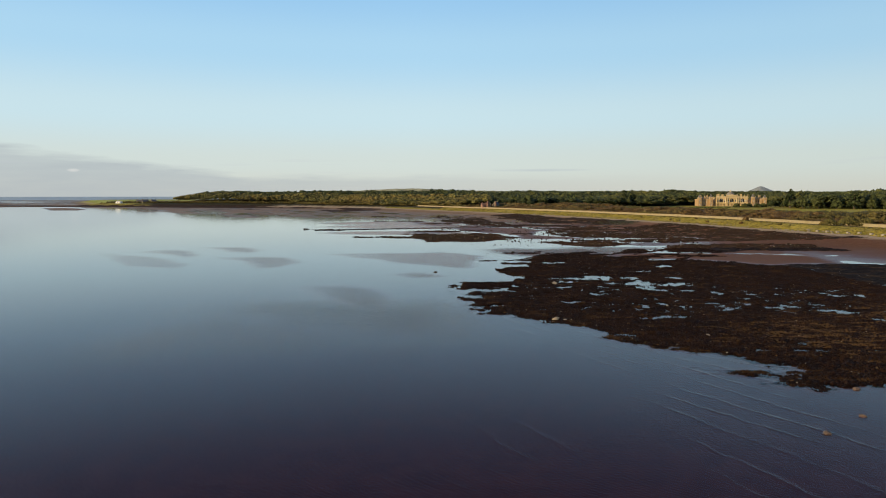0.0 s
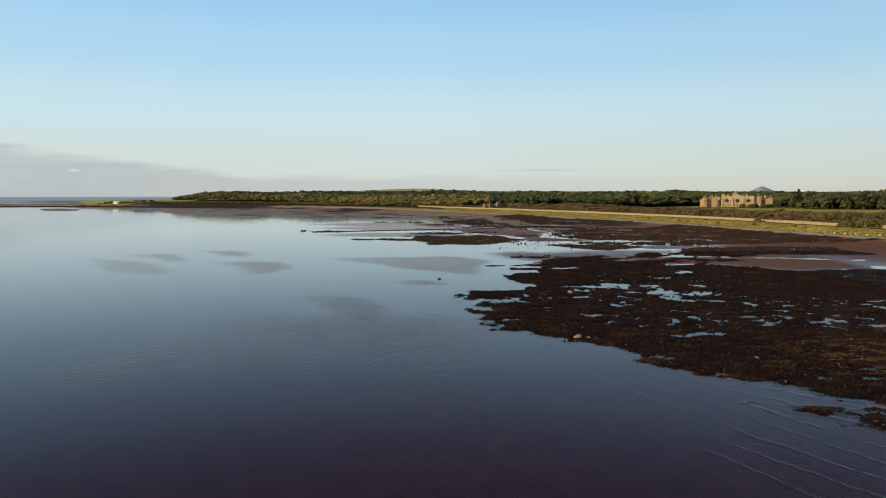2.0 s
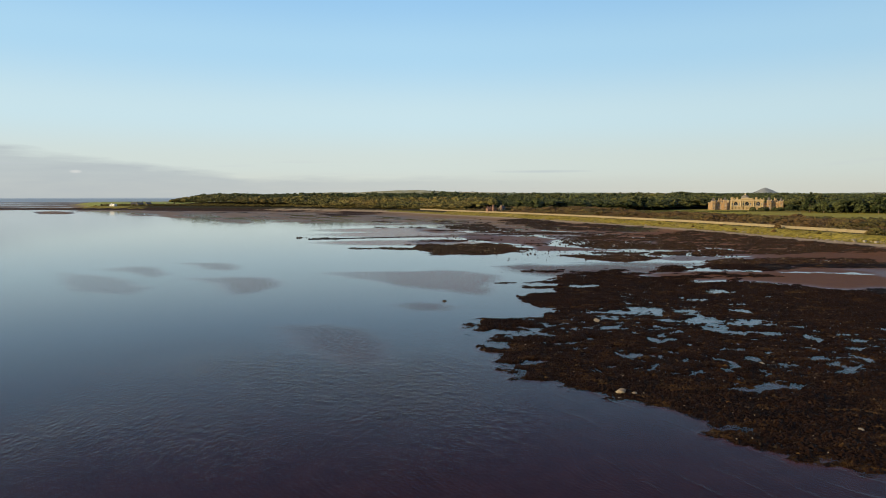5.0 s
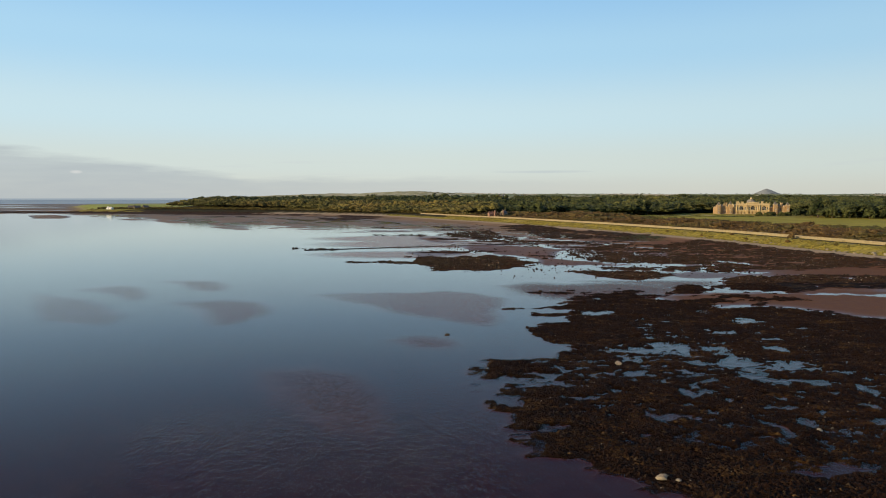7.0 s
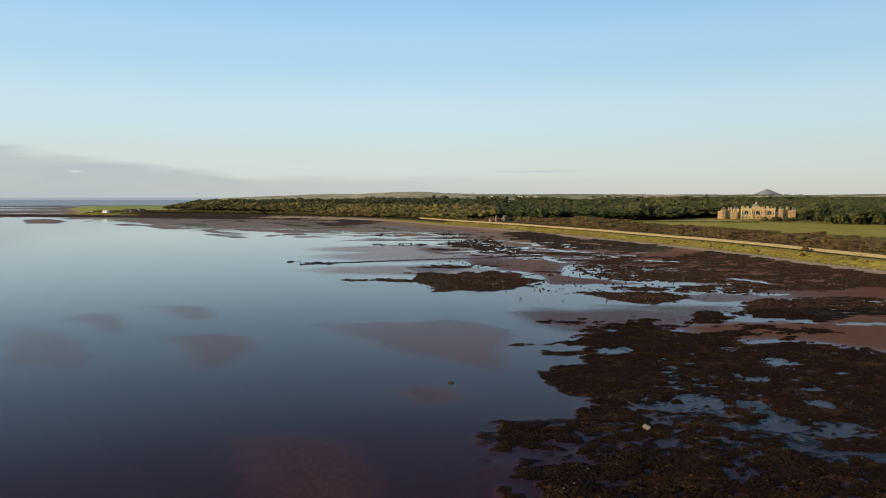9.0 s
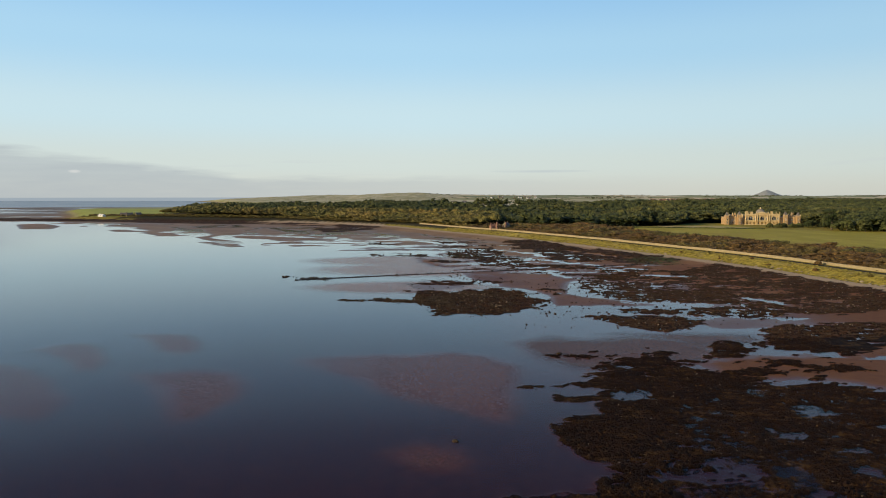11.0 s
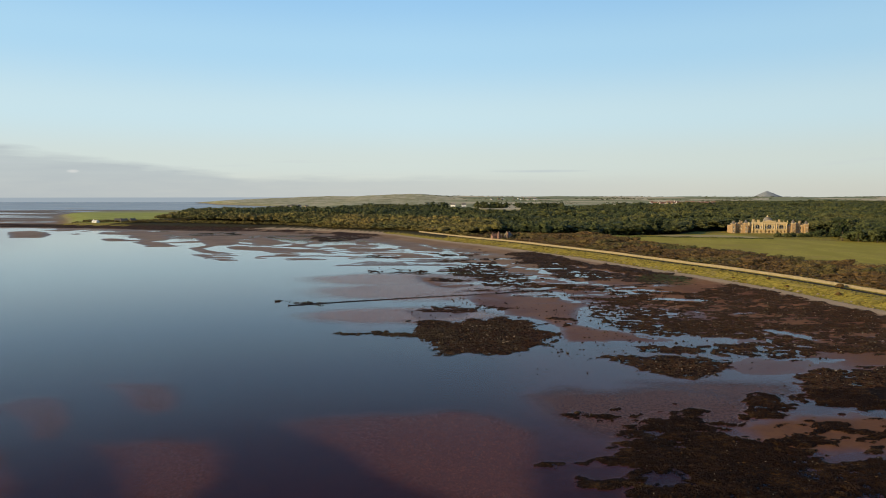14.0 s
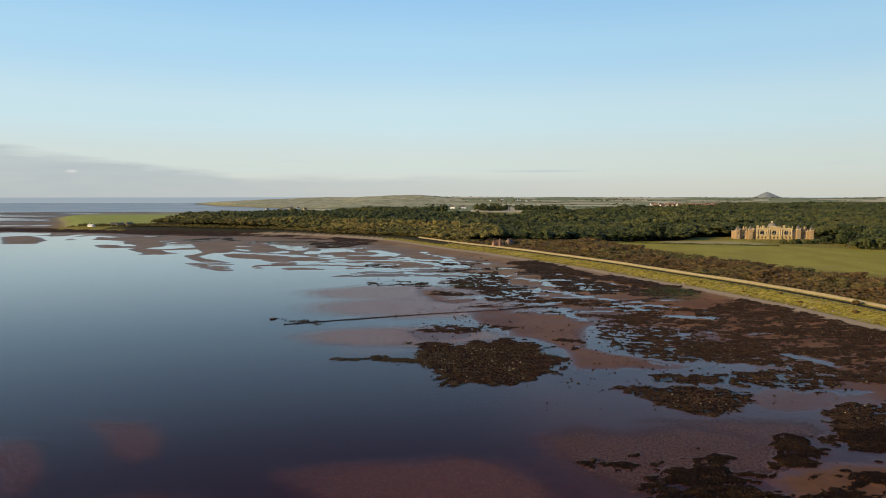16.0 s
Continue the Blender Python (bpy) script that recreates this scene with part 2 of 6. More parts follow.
    # dark earth under the trees, their shade put into the colour
    c = mixc(nt, attr("shaded_floor"), c, mixc(nt, step(nt, mid, 0.3, 0.7), (0.035, 0.032, 0.014), (0.065, 0.055, 0.022)))
    L(c, bs.inputs["Base Color"])
    # wet and glossy near the waterline, matt above
    dryness = step(nt, calc(nt, "ADD", z, calc(nt, "MULTIPLY", mid, 0.12)), 0.05, 0.32)
    rgh = N("ShaderNodeMapRange")
    rgh.inputs["To Min"].default_value, rgh.inputs["To Max"].default_value = 0.34, 0.9
    L(dryness, rgh.inputs["Value"])
    r2 = mixc(nt, wm, rgh.outputs[0], (0.8, 0.8, 0.8))
    L(r2, bs.inputs["Roughness"])
    L(mixc(nt, wm, (0.07, 0.07, 0.07), (0.05, 0.05, 0.05)), bs.inputs["Specular IOR Level"])
    # a film of water left between the ripple crests of barely bare sand
    film = calc(nt, "SUBTRACT", 1.0, step(nt, calc(nt, "ADD", z, calc(nt, "MULTIPLY", big, 0.04)), 0.05, 0.10))
    stipple = step(nt, noise_fac(nt, 1.3, 3, 0.65, (0.6, 1.0, 1), 0.4), 0.46, 0.56)
    film = calc(nt, "MULTIPLY", film, step(nt, z, -0.012, 0.002))
    L(calc(nt, "MULTIPLY", calc(nt, "MULTIPLY", film, stipple), calc(nt, "MULTIPLY", calc(nt, "SUBTRACT", 1.0, wm), calc(nt, "MULTIPLY", calc(nt, "SUBTRACT", 1.0, upper), 0.2))), bs.inputs["Coat Weight"])
    bs.inputs["Coat Roughness"].default_value, bs.inputs["Coat IOR"].default_value = 0.08, 1.33
    # sand ripples and lumpy weed
    wv = N("ShaderNodeTexWave")
    wv.inputs["Scale"].default_value, wv.inputs["Distortion"].default_value, wv.inputs["Detail"].default_value = 1.4, 5.0, 3.0
    mp = N("ShaderNodeMapping")
    mp.inputs["Rotation"].default_value = (0, 0, 1.2)
    L(g.outputs["Position"], mp.inputs[0])
    L(mp.outputs[0], wv.inputs["Vector"])
    h = calc(nt, "ADD", calc(nt, "MULTIPLY", wv.outputs["Fac"], 0.008), calc(nt, "MULTIPLY", calc(nt, "MULTIPLY", noise_fac(nt, 1.6, 5, 0.7), wm), 0.5))
    h = calc(nt, "ADD", h, calc(nt, "MULTIPLY", fine, 0.04))
    bump(nt, h, 0.7, 1.0, bs)
    return m


def water_material():
    """Thin clear water: mirror of the sky at low angles, the bed seen through it at steep ones; sky tone put into the
    open firth's colour.
    """
    m, nt, bs, N, L = material("shallow_water")
    nt.nodes.remove(bs)
    fr, gl, tr, mx = N("ShaderNodeLayerWeight"), N("ShaderNodeBsdfGlossy"), N("ShaderNodeBsdfTransparent"), N("ShaderNodeMixShader")
    fr.inputs["Blend"].default_value = 0.5
    gloss = calc(nt, "ADD", calc(nt, "MULTIPLY", calc(nt, "POWER", fr.outputs["Facing"], 8.5), 1.28, True), 0.004)
    gl.inputs["Color"].default_value, gl.inputs["Roughness"].default_value = (0.905, 0.94, 0.955, 1), 0.05
    tr.inputs["Color"].default_value = (0.84, 0.76, 0.78, 1)
    b = N("ShaderNodeBump")
    b.inputs["Strength"].default_value, b.inputs["Distance"].default_value = 0.7, 0.06
    g1, sp1 = N("ShaderNodeNewGeometry"), N("ShaderNodeSeparateXYZ")
    L(g1.outputs["Position"], sp1.inputs[0])
    afar = sp1.outputs["Y"]
    ruf = N("ShaderNodeAttribute")
    ruf.attribute_name = "ruffle"
    pocks = step(nt, noise_fac(nt, 1.9, 2, 0.55, (1.0, 0.42, 1), 0.15), 0.42, 0.62)
    rip = calc(nt, "MULTIPLY", calc(nt, "ADD", calc(nt, "MULTIPLY", noise_fac(nt, 2.6, 3, 0.65, (1.0, 0.4, 1), 0.5), .3), pocks), calc(nt, "ADD", calc(nt, "MULTIPLY", ruf.outputs["Fac"], 1.2), 0.04))
    wv, mp, g0 = N("ShaderNodeTexWave"), N("ShaderNodeMapping"), N("ShaderNodeNewGeometry")
    mp.inputs["Rotation"].default_value = (0, 0, -0.5)
    L(g0.outputs["Position"], mp.inputs[0]), L(mp.outputs[0], wv.inputs["Vector"])
    wv.inputs["Scale"].default_value, wv.inputs["Distortion"].default_value, wv.inputs["Detail"].default_value = 0.085, 7.0, 4.0
    wv.inputs["Detail Scale"].default_value = 0.6
    lines = calc(nt, "MULTIPLY", calc(nt, "POWER", wv.outputs["Fac"], 24.0), step(nt, noise_fac(nt, 0.05, 3), 0.42, 0.6))
    lines = calc(nt, "MULTIPLY", calc(nt, "MULTIPLY", lines, step(nt, sp1.outputs["X"], -25.0, 8.0)), 0.55)
    swell = noise_fac(nt, 0.12, 3, 0.5, (1.0, 0.35, 1), 0.8)
    L(calc(nt, "ADD", calc(nt, "ADD", rip, calc(nt, "MULTIPLY", lines, calc(nt, "SUBTRACT", 1.1, calc(nt, "MULTIPLY", step(nt, afar, 110, 170), 0.9)))), calc(nt, "MULTIPLY", swell, 0.12)), b.inputs["Height"])
    L(b.outputs[0], gl.inputs["Normal"]), L(b.outputs[0], fr.inputs["Normal"])
    L(gloss, mx.inputs[0]), L(tr.outputs[0], mx.inputs[1]), L(gl.outputs[0], mx.inputs[2])
    # ripple crests of the shoals breaking the surface
    crest, at, ms = N("ShaderNodeBsdfPrincipled"), N("ShaderNodeAttribute"), N("ShaderNodeMixShader")
    at.attribute_name = "awash"
    grain = step(nt, noise_fac(nt, 1.8, 4, 0.72, (0.9, 0.6, 1), 0.4), 0.34, 0.62)
    upbay = mixc(nt, noise_fac(nt, 0.2, 4), (0.27, 0.155, 0.12), (0.36, 0.22, 0.175))
    shoal = mixc(nt, calc(nt, "MULTIPLY", step(nt, afar, 150, 195), calc(nt, "SUBTRACT", 1.0, step(nt, sp1.outputs["X"], 12, 22))), mixc(nt, noise_fac(nt, 0.2, 4), (0.090, 0.038, 0.024), (0.135, 0.057, 0.036)), mixc(nt, noise_fac(nt, 0.2, 4), (0.165, 0.066, 0.048), (0.23, 0.092, 0.067)))
    L(mixc(nt, step(nt, afar, 290, 370), shoal, upbay), crest.inputs["Base Color"])
    crest.inputs["Roughness"].default_value, crest.inputs["Specular IOR Level"].default_value = 0.55, 0.12
    L(calc(nt, "MULTIPLY", at.outputs["Fac"], calc(nt, "ADD", calc(nt, "MULTIPLY", grain, 0.60), 0.10)), ms.inputs[0])
    L(mx.outputs[0], ms.inputs[1]), L(crest.outputs[0], ms.inputs[2])
    # open firth: reflected sky imitated by a blue-grey matt colour
    sky_tint, mo = N("ShaderNodeBsdfDiffuse"), N("ShaderNodeMixShader")
    L(mixc(nt, step(nt, noise_fac(nt, 0.01, 4, 0.6, (0.3, 1.0, 1)), 0.4, 0.62), (0.28, 0.40, 0.49), (0.40, 0.50, 0.57)), sky_tint.inputs["Color"])
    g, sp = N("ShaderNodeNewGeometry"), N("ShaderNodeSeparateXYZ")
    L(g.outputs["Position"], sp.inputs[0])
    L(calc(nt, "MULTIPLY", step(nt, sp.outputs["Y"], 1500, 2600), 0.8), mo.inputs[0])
    L(ms.outputs[0], mo.inputs[1]), L(sky_tint.outputs[0], mo.inputs[2])
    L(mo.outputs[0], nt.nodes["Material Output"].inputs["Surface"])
    return m


def strewn(name, dark, mid, pale, share, rough=0.6, spots=()):
    """Many small solids in one mesh: mostly dark, a few pale ones."""
    m, nt, bs, N, L = material(name)
    g = N("ShaderNodeNewGeometry")
    r = g.outputs["Random Per Island"]
    c = mixc(nt, calc(nt, "ADD", calc(nt, "MULTIPLY", r, .45), calc(nt, "MULTIPLY", step(nt, noise_fac(nt, 0.5, 4, .65, (0.45, 1.0, 1), 0.2), .35, .65), .55)), dark, mid)
    c = mixc(nt, step(nt, r, 1 - share, 1 - share * .6), c, pale)
    c = mixc(nt, calc(nt, "MULTIPLY", step(nt, noise_fac(nt, 0.11, 5, .65), .45, .7), .6), c, mid)
    c = mixc(nt, calc(nt, "MULTIPLY", step(nt, noise_fac(nt, 0.23, 6, .7, (0.5, 1.0, 1), 0.6), .54, .70), .75), c, (pale[0] * .7, pale[1] * .7, pale[2] * .7))
    for cx, cy, rad in spots:
        # golden low-sun highlights put into the weed colour round set places
        dist = N("ShaderNodeVectorMath")
        dist.operation = "DISTANCE"
        L(g.outputs["Position"], dist.inputs[0])
        dist.inputs[1].default_value = (cx, cy, 0)
        near = calc(nt, "SUBTRACT", 1.0, calc(nt, "DIVIDE", dist.outputs["Value"], rad), True)
        sunlit = step(nt, calc(nt, "ADD", calc(nt, "MULTIPLY", near, 0.22), noise_fac(nt, 0.75, 5, .7, (0.28, 1.0, 1), 0.12)), .65, .73)
        c = mixc(nt, calc(nt, "MULTIPLY", calc(nt, "MULTIPLY", sunlit, step(nt, near, 0.0, 0.5)), .72), c, (pale[0] * .95, pale[1] * 1.0, pale[2] * 1.15))
    L(c, bs.inputs["Base Color"])
    bs.inputs["Roughness"].default_value, bs.inputs["Specular IOR Level"].default_value = rough, 0.08
    bump(nt, noise_fac(nt, 3.0, 4, .65), .7, .06, bs)
    return m


def foliage(name, a, b, gold, scale=0.05, leaf=1.15):
    m, nt, bs, N, L = material(name)
    g = N("ShaderNodeNewGeometry")
    tone = calc(nt, "ADD", calc(nt, "MULTIPLY", g.outputs["Random Per Island"], 0.5), calc(nt, "MULTIPLY", step(nt, noise_fac(nt, 0.09, 2), 0.40, 0.60), 0.5))
    c = mixc(nt, tone, a, b)
    c = mixc(nt, calc(nt, "MULTIPLY", step(nt, noise_fac(nt, scale, 4), 0.45, 0.7), 0.7), c, gold)
    # leaf masses: lit tips and shaded hollows put into the colour by noise
    leafy = noise_fac(nt, 0.55, 5, 0.72)
    sc = N("ShaderNodeVectorMath")
    sc.operation = "SCALE"
    L(c, sc.inputs[0]), L(calc(nt, "ADD", calc(nt, "MULTIPLY", step(nt, leafy, 0.33, 0.67), leaf), 1.02 - leaf / 2), sc.inputs["Scale"])
    L(sc.outputs[0], bs.inputs["Base Color"])
    bump(nt, leafy, 0.9, 1.6, bs)
    bs.inputs["Roughness"].default_value = 0.8
    bs.inputs["Specular IOR Level"].default_value = 0.2
    return m


M_GROUND, M_WATER = ground_material(), water_material()
M_WOOD = foliage("wood_leaves", (0.018, 0.028, 0.011), (0.090, 0.102, 0.031), (0.13, 0.122, 0.035), 0.012)
# sunlit gold of the seaward slope put into the leaf colour
M_NORTH = foliage("coast_wood_leaves", (0.042, 0.046, 0.015), (0.195, 0.17, 0.045), (0.27, 0.19, 0.052), 0.012)
M_SCRUB = foliage("scrub_leaves", (0.066, 0.040, 0.016), (0.17, 0.105, 0.034), (0.125, 0.112, 0.030), 0.035, 0.8)
M_OLIVE = foliage("olive_scrub_leaves", (0.085, 0.070, 0.018), (0.23, 0.175, 0.048), (0.15, 0.14, 0.035), 0.03, 0.9)
M_OLIVE_DARK = foliage("dark_olive_leaves", (0.042, 0.036, 0.012), (0.13, 0.108, 0.032), (0.10, 0.10, 0.028), 0.03, 0.8)
M_TUSSOCK = foliage("tussock_grass", (0.11, 0.095, 0.02), (0.36, 0.28, 0.058), (0.25, 0.22, 0.042), 0.3)
M_DARK = foliage("dark_crown_leaves", (0.012, 0.020, 0.007), (0.042, 0.056, 0.016), (0.06, 0.065, 0.02), 0.03)
M_BARK = plain("bark", (0.07, 0.05, 0.035), (0.13, 0.10, 0.07), 2.0)
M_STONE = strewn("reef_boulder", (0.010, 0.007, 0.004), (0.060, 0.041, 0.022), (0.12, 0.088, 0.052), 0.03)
# lit stone sides put into the colour as more and paler stones
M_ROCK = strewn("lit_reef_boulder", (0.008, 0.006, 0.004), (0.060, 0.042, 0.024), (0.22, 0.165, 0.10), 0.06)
M_KELP = strewn("bladder_wrack", (0.002, 0.0012, 0.0007), (0.024, 0.0110, 0.0039), (0.10, 0.055, 0.018), 0.004, 0.6, ((58, 100, 26), (62, 195, 7), (80, 112, 26)))
M_WRACK = strewn("upper_shore_wrack", (0.008, 0.0044, 0.002), (0.072, 0.0335, 0.0135), (0.16, 0.095, 0.044), 0.012)
M_PALE = plain("pale_boulder", (0.20, 0.16, 0.105), (0.34, 0.28, 0.19), 1.5, 0.8, 0.04)
M_BROWN = plain("brown_boulder", (0.075, 0.05, 0.035), (0.15, 0.10, 0.065), 1.5, 0.75, 0.04)
M_WALL = plain("estate_wall_stone", (0.24, 0.195, 0.11), (0.34, 0.28, 0.165), 0.5, 0.9, 0.05)
M_CONCRETE = plain("weathered_concrete", (0.24, 0.21, 0.16), (0.34, 0.30, 0.23), 0.9, 0.9, 0.04)
# asphalt, with the shade below the wall put into its dark colour
M_ROAD = plain("asphalt", (0.032, 0.030, 0.024), (0.048, 0.044, 0.036), 0.4, 1.0, 0.01)
M_ROAD.node_tree.nodes["Principled BSDF"].inputs["Specular IOR Level"].default_value = 0.05
M_ASHLAR = plain("honey_sandstone", (0.45, 0.325, 0.15), (0.60, 0.45, 0.22), 0.35, 0.85, 0.03)
M_ROSE = plain("rose_sandstone", (0.33, 0.215, 0.105), (0.47, 0.32, 0.16), 0.35, 0.85, 0.03)
M_TRIM = plain("dressed_sandstone", (0.56, 0.43, 0.23), (0.68, 0.54, 0.32), 0.5, 0.8, 0.02)
M_RED = plain("red_sandstone", (0.21, 0.115, 0.085), (0.34, 0.20, 0.14), 0.5, 0.9, 0.03)
M_SLATE = plain("slate_roof", (0.10, 0.095, 0.09), (0.17, 0.15, 0.13), 0.8, 0.7, 0.03)
M_LEAD = plain("weathered_lead", (0.17, 0.15, 0.12), (0.25, 0.22, 0.17), 0.6, 0.6, 0.02)
M_WHITE = plain("limewash", (0.72, 0.70, 0.66), (0.82, 0.80, 0.76), 0.6, 0.9, 0.01)
M_PANE = plain("dark_window_pane", (0.02, 0.022, 0.025), (0.035, 0.037, 0.04), 0.5, 0.12, 0.0)
M_TIMBER = plain("wet_timber", (0.028, 0.020, 0.014), (0.06, 0.045, 0.03), 2.0, 0.6, 0.02)
# distance haze put into the blue-grey base colour
M_HILL = plain("hazy_hill", (0.20, 0.235, 0.25), (0.29, 0.31, 0.31), 0.012, 0.95, 0.0)
M_TILE = plain("red_pantile", (0.17, 0.09, 0.065), (0.26, 0.14, 0.10), 0.5, 0.9, 0.02, objects=0.5)

# ---- layout of the bay ----
def lattice(ix, iy, seed):
    h = (ix.astype(np.int64) * 374761393 + iy.astype(np.int64) * 668265263 + seed * 2147483647) & 0xFFFFFFFF
    h = ((h ^ (h >> 13)) * 1274126177) & 0xFFFFFFFF
    return ((h ^ (h >> 16)) & 0xFFFF) / 65535.0


def vnoise(x, y, seed=0):
    ix, iy = np.floor(x), np.floor(y)
    fx, fy = x - ix, y - iy
    fx, fy = fx * fx * (3 - 2 * fx), fy * fy * (3 - 2 * fy)
    a, b = lattice(ix, iy, seed), lattice(ix + 1, iy, seed)
    c, d = lattice(ix, iy + 1, seed), lattice(ix + 1, iy + 1, seed)
    return (a * (1 - fx) + b * fx) * (1 - fy) + (c * (1 - fx) + d * fx) * fy


def fbm(x, y, octaves=4, seed=0):
    s, amp, tot = 0.0, 1.0, 0.0
    for o in range(octaves):
        s = s + amp * vnoise(x * 2 ** o + 17.3 * o, y * 2 ** o - 9.1 * o, seed + o)
        tot += amp
        amp *= 0.55
    return s / tot


def smooth(v, lo, hi):
    t = np.clip((v - lo) / (hi - lo), 0, 1)
    return t * t * (3 - 2 * t)


# foot of the grass bank, from the south along the bay and round to the western point
COAST = [(285, -400), (255, -100), (225, 120), (208, 230), (194, 298), (182, 340), (172, 376), (162, 430), (151, 467), (143, 492), (128, 525),
         (103, 592), (71, 660), (36, 732), (4, 782), (-26, 838), (-62, 910), (-141, 985), (-227, 1042), (-310, 1064), (-402, 1094),
         (-507, 1140), (-613, 1172), (-800, 1195), (-1300, 1260), (-4000, 1400)]


def coast_distance(x, y):
    """Metres from the foot of the bank, positive inland."""
    best = np.full(x.shape, 1e9)
    out = np.zeros(x.shape)
    for (ax, ay), (bx, by) in zip(COAST[:-1], COAST[1:]):
        dx, dy = bx - ax, by - ay
        n = dx * dx + dy * dy
        t = np.clip(((x - ax) * dx + (y - ay) * dy) / n, 0, 1)
        ex, ey = x - ax - t * dx, y - ay - t * dy
        d = np.hypot(ex, ey)
        side = np.sign(ex * dy - ey * dx)
        near = d < best
        best = np.where(near, d, best)
        out = np.where(near, d * np.where(side == 0, 1, side), out)
    return out


def inside(x, y, poly, soft):
    """1 inside a polygon, fading over `soft` metres at its edge."""
    odd = np.zeros(x.shape, bool)
    best = np.full(x.shape, 1e9)
    for (ax, ay), (bx, by) in zip(poly, poly[1:] + poly[:1]):
        cross = ((ay > y) != (by > y))
        if by != ay:
            odd ^= cross & (x < (bx - ax) * (y - ay) / (by - ay) + ax)
        dx, dy = bx - ax, by - ay
        t = np.clip(((x - ax) * dx + (y - ay) * dy) / (dx * dx + dy * dy), 0, 1)
        best = np.minimum(best, np.hypot(x - ax - t * dx, y - ay - t * dy))
    return smooth(np.where(odd, best, -best), -soft / 2, soft / 2)


def patch(x, y, cx, cy, rx, ry, turn=0.0, tail=False):
    """How deep a place lies in an ellipse: 1 at the centre, 0 on its edge, below 0 outside; tail draws its western end out to a point."""
    c, s = math.cos(radians(turn)), math.sin(radians(turn))
    u, v = (x - cx) * c + (y - cy) * s, -(x - cx) * s + (y - cy) * c
    if tail:
        u = np.where(u < 0, u / 1.6, u)
        v = (v - (1 - smooth(u / rx, -1.0, 0.7)) * ry * 0.6) / (0.25 + 0.75 * smooth(u / rx, -1.0, 0.45))
    return 1 - np.sqrt((u / rx) ** 2 + (v / ry) ** 2)


def ribbon(x, y, pts, width):
    """1 on a winding line of that half width, fading to 0 at its edge."""
    best = np.full(x.shape, 1e9)
    for (ax, ay), (bx, by) in zip(pts[:-1], pts[1:]):
        dx, dy = bx - ax, by - ay
        t = np.clip(((x - ax) * dx + (y - ay) * dy) / (dx * dx + dy * dy), 0, 1)
        best = np.minimum(best, np.hypot(x - ax - t * dx, y - ay - t * dy))
    return 1 - smooth(best, width * 0.5, width)


# weed-grown reefs, as outlines in plan
REEF = [(0, 153.5), (4, 161), (10, 161), (16, 163), (21, 172), (18, 176), (15, 183), (15, 189), (20, 194), (26, 196), (26, 201), (29, 212), (28, 220), (32, 226), (36, 232), (43, 239),
        (48, 244), (51, 247), (52, 245), (48, 238), (46, 231), (51, 233), (55, 235), (56, 226), (60, 218), (68, 217), (80, 219), (88, 208), (96, 200), (120, 204), (165, 196), (205, 120),
        (190, 30), (75, 40), (60, 64), (48, 77), (40, 83), (35, 89), (29, 91), (25, 98), (24, 104), (21.5, 109), (16.5, 111), (12, 117), (6.8, 118), (6.2, 125), (6.6, 132), (4.6, 134), (7, 146)]
NEAR_REEF = [(32, 241, 3.6, 1.7, 5), (24, 205, 4, 1.3, 0), (43, 74.5, 5, 2.4, 0), (48, 77, 6, 3, 0), (37, 78, 3, .8, -20), (5, 147, 2.2, 1.0, 20), (21, 214, 3.0, 1.2, 0), (75, 232, 6, 2.2, 10), (84, 228, 5, 2.0, -10), (66, 226, 4, 1.6, 0)]
STRAND = [(58, 235), (66, 244), (70, 254), (75, 259), (80, 256), (85, 259), (80, 250), (75, 247), (70, 241), (66, 239), (64, 241)]
BLOCK_REEF = [(91, 273), (99, 282), (108, 282), (128, 285), (150, 282), (150, 250), (112, 250), (100, 241), (89, 243), (85, 244), (81, 252), (87, 262)]
ISLET = [(41, 297), (49, 297), (57, 296), (72, 296), (79, 289), (75, 283), (68, 276), (61, 272), (54, 277), (50, 281), (50, 286), (47, 291)]
BAND = [(57, 308), (62, 313), (72, 311), (87, 314), (97, 319), (116, 322), (123, 316), (142, 317), (150, 305), (124, 301), (115, 304), (100, 293), (87, 296), (74, 301), (59, 301)]
ROCK_PATCH = [(-15, 355), (-10, 358), (0, 351), (8, 360), (19, 366), (30, 357), (36, 346), (38, 335), (33, 324), (29, 313), (23, 307), (11, 300), (2, 300), (-6, 300), (-9, 311), (-11, 321), (-14, 329)]
UPPER_REEF = [(67, 411), (91, 425), (100, 408), (105, 398), (114, 401), (122, 432), (150, 458), (164, 425), (177, 374), (196, 300), (142, 313), (125, 321), (117, 324), (99, 322), (84, 326), (71, 329), (62, 337), (58, 349), (55, 362), (59, 390)]
MID_REEF = [STRAND, BLOCK_REEF, ISLET, BAND, ROCK_PATCH, UPPER_REEF,
            [(-42, 334), (-22, 332), (-9, 331), (-9, 325), (-22, 328), (-41, 331)], [(-17, 387), (-8, 390), (9, 390), (23, 387), (20, 380), (9, 377), (-10, 377)], [(40, 362), (48, 359), (46, 349), (40, 346)]]
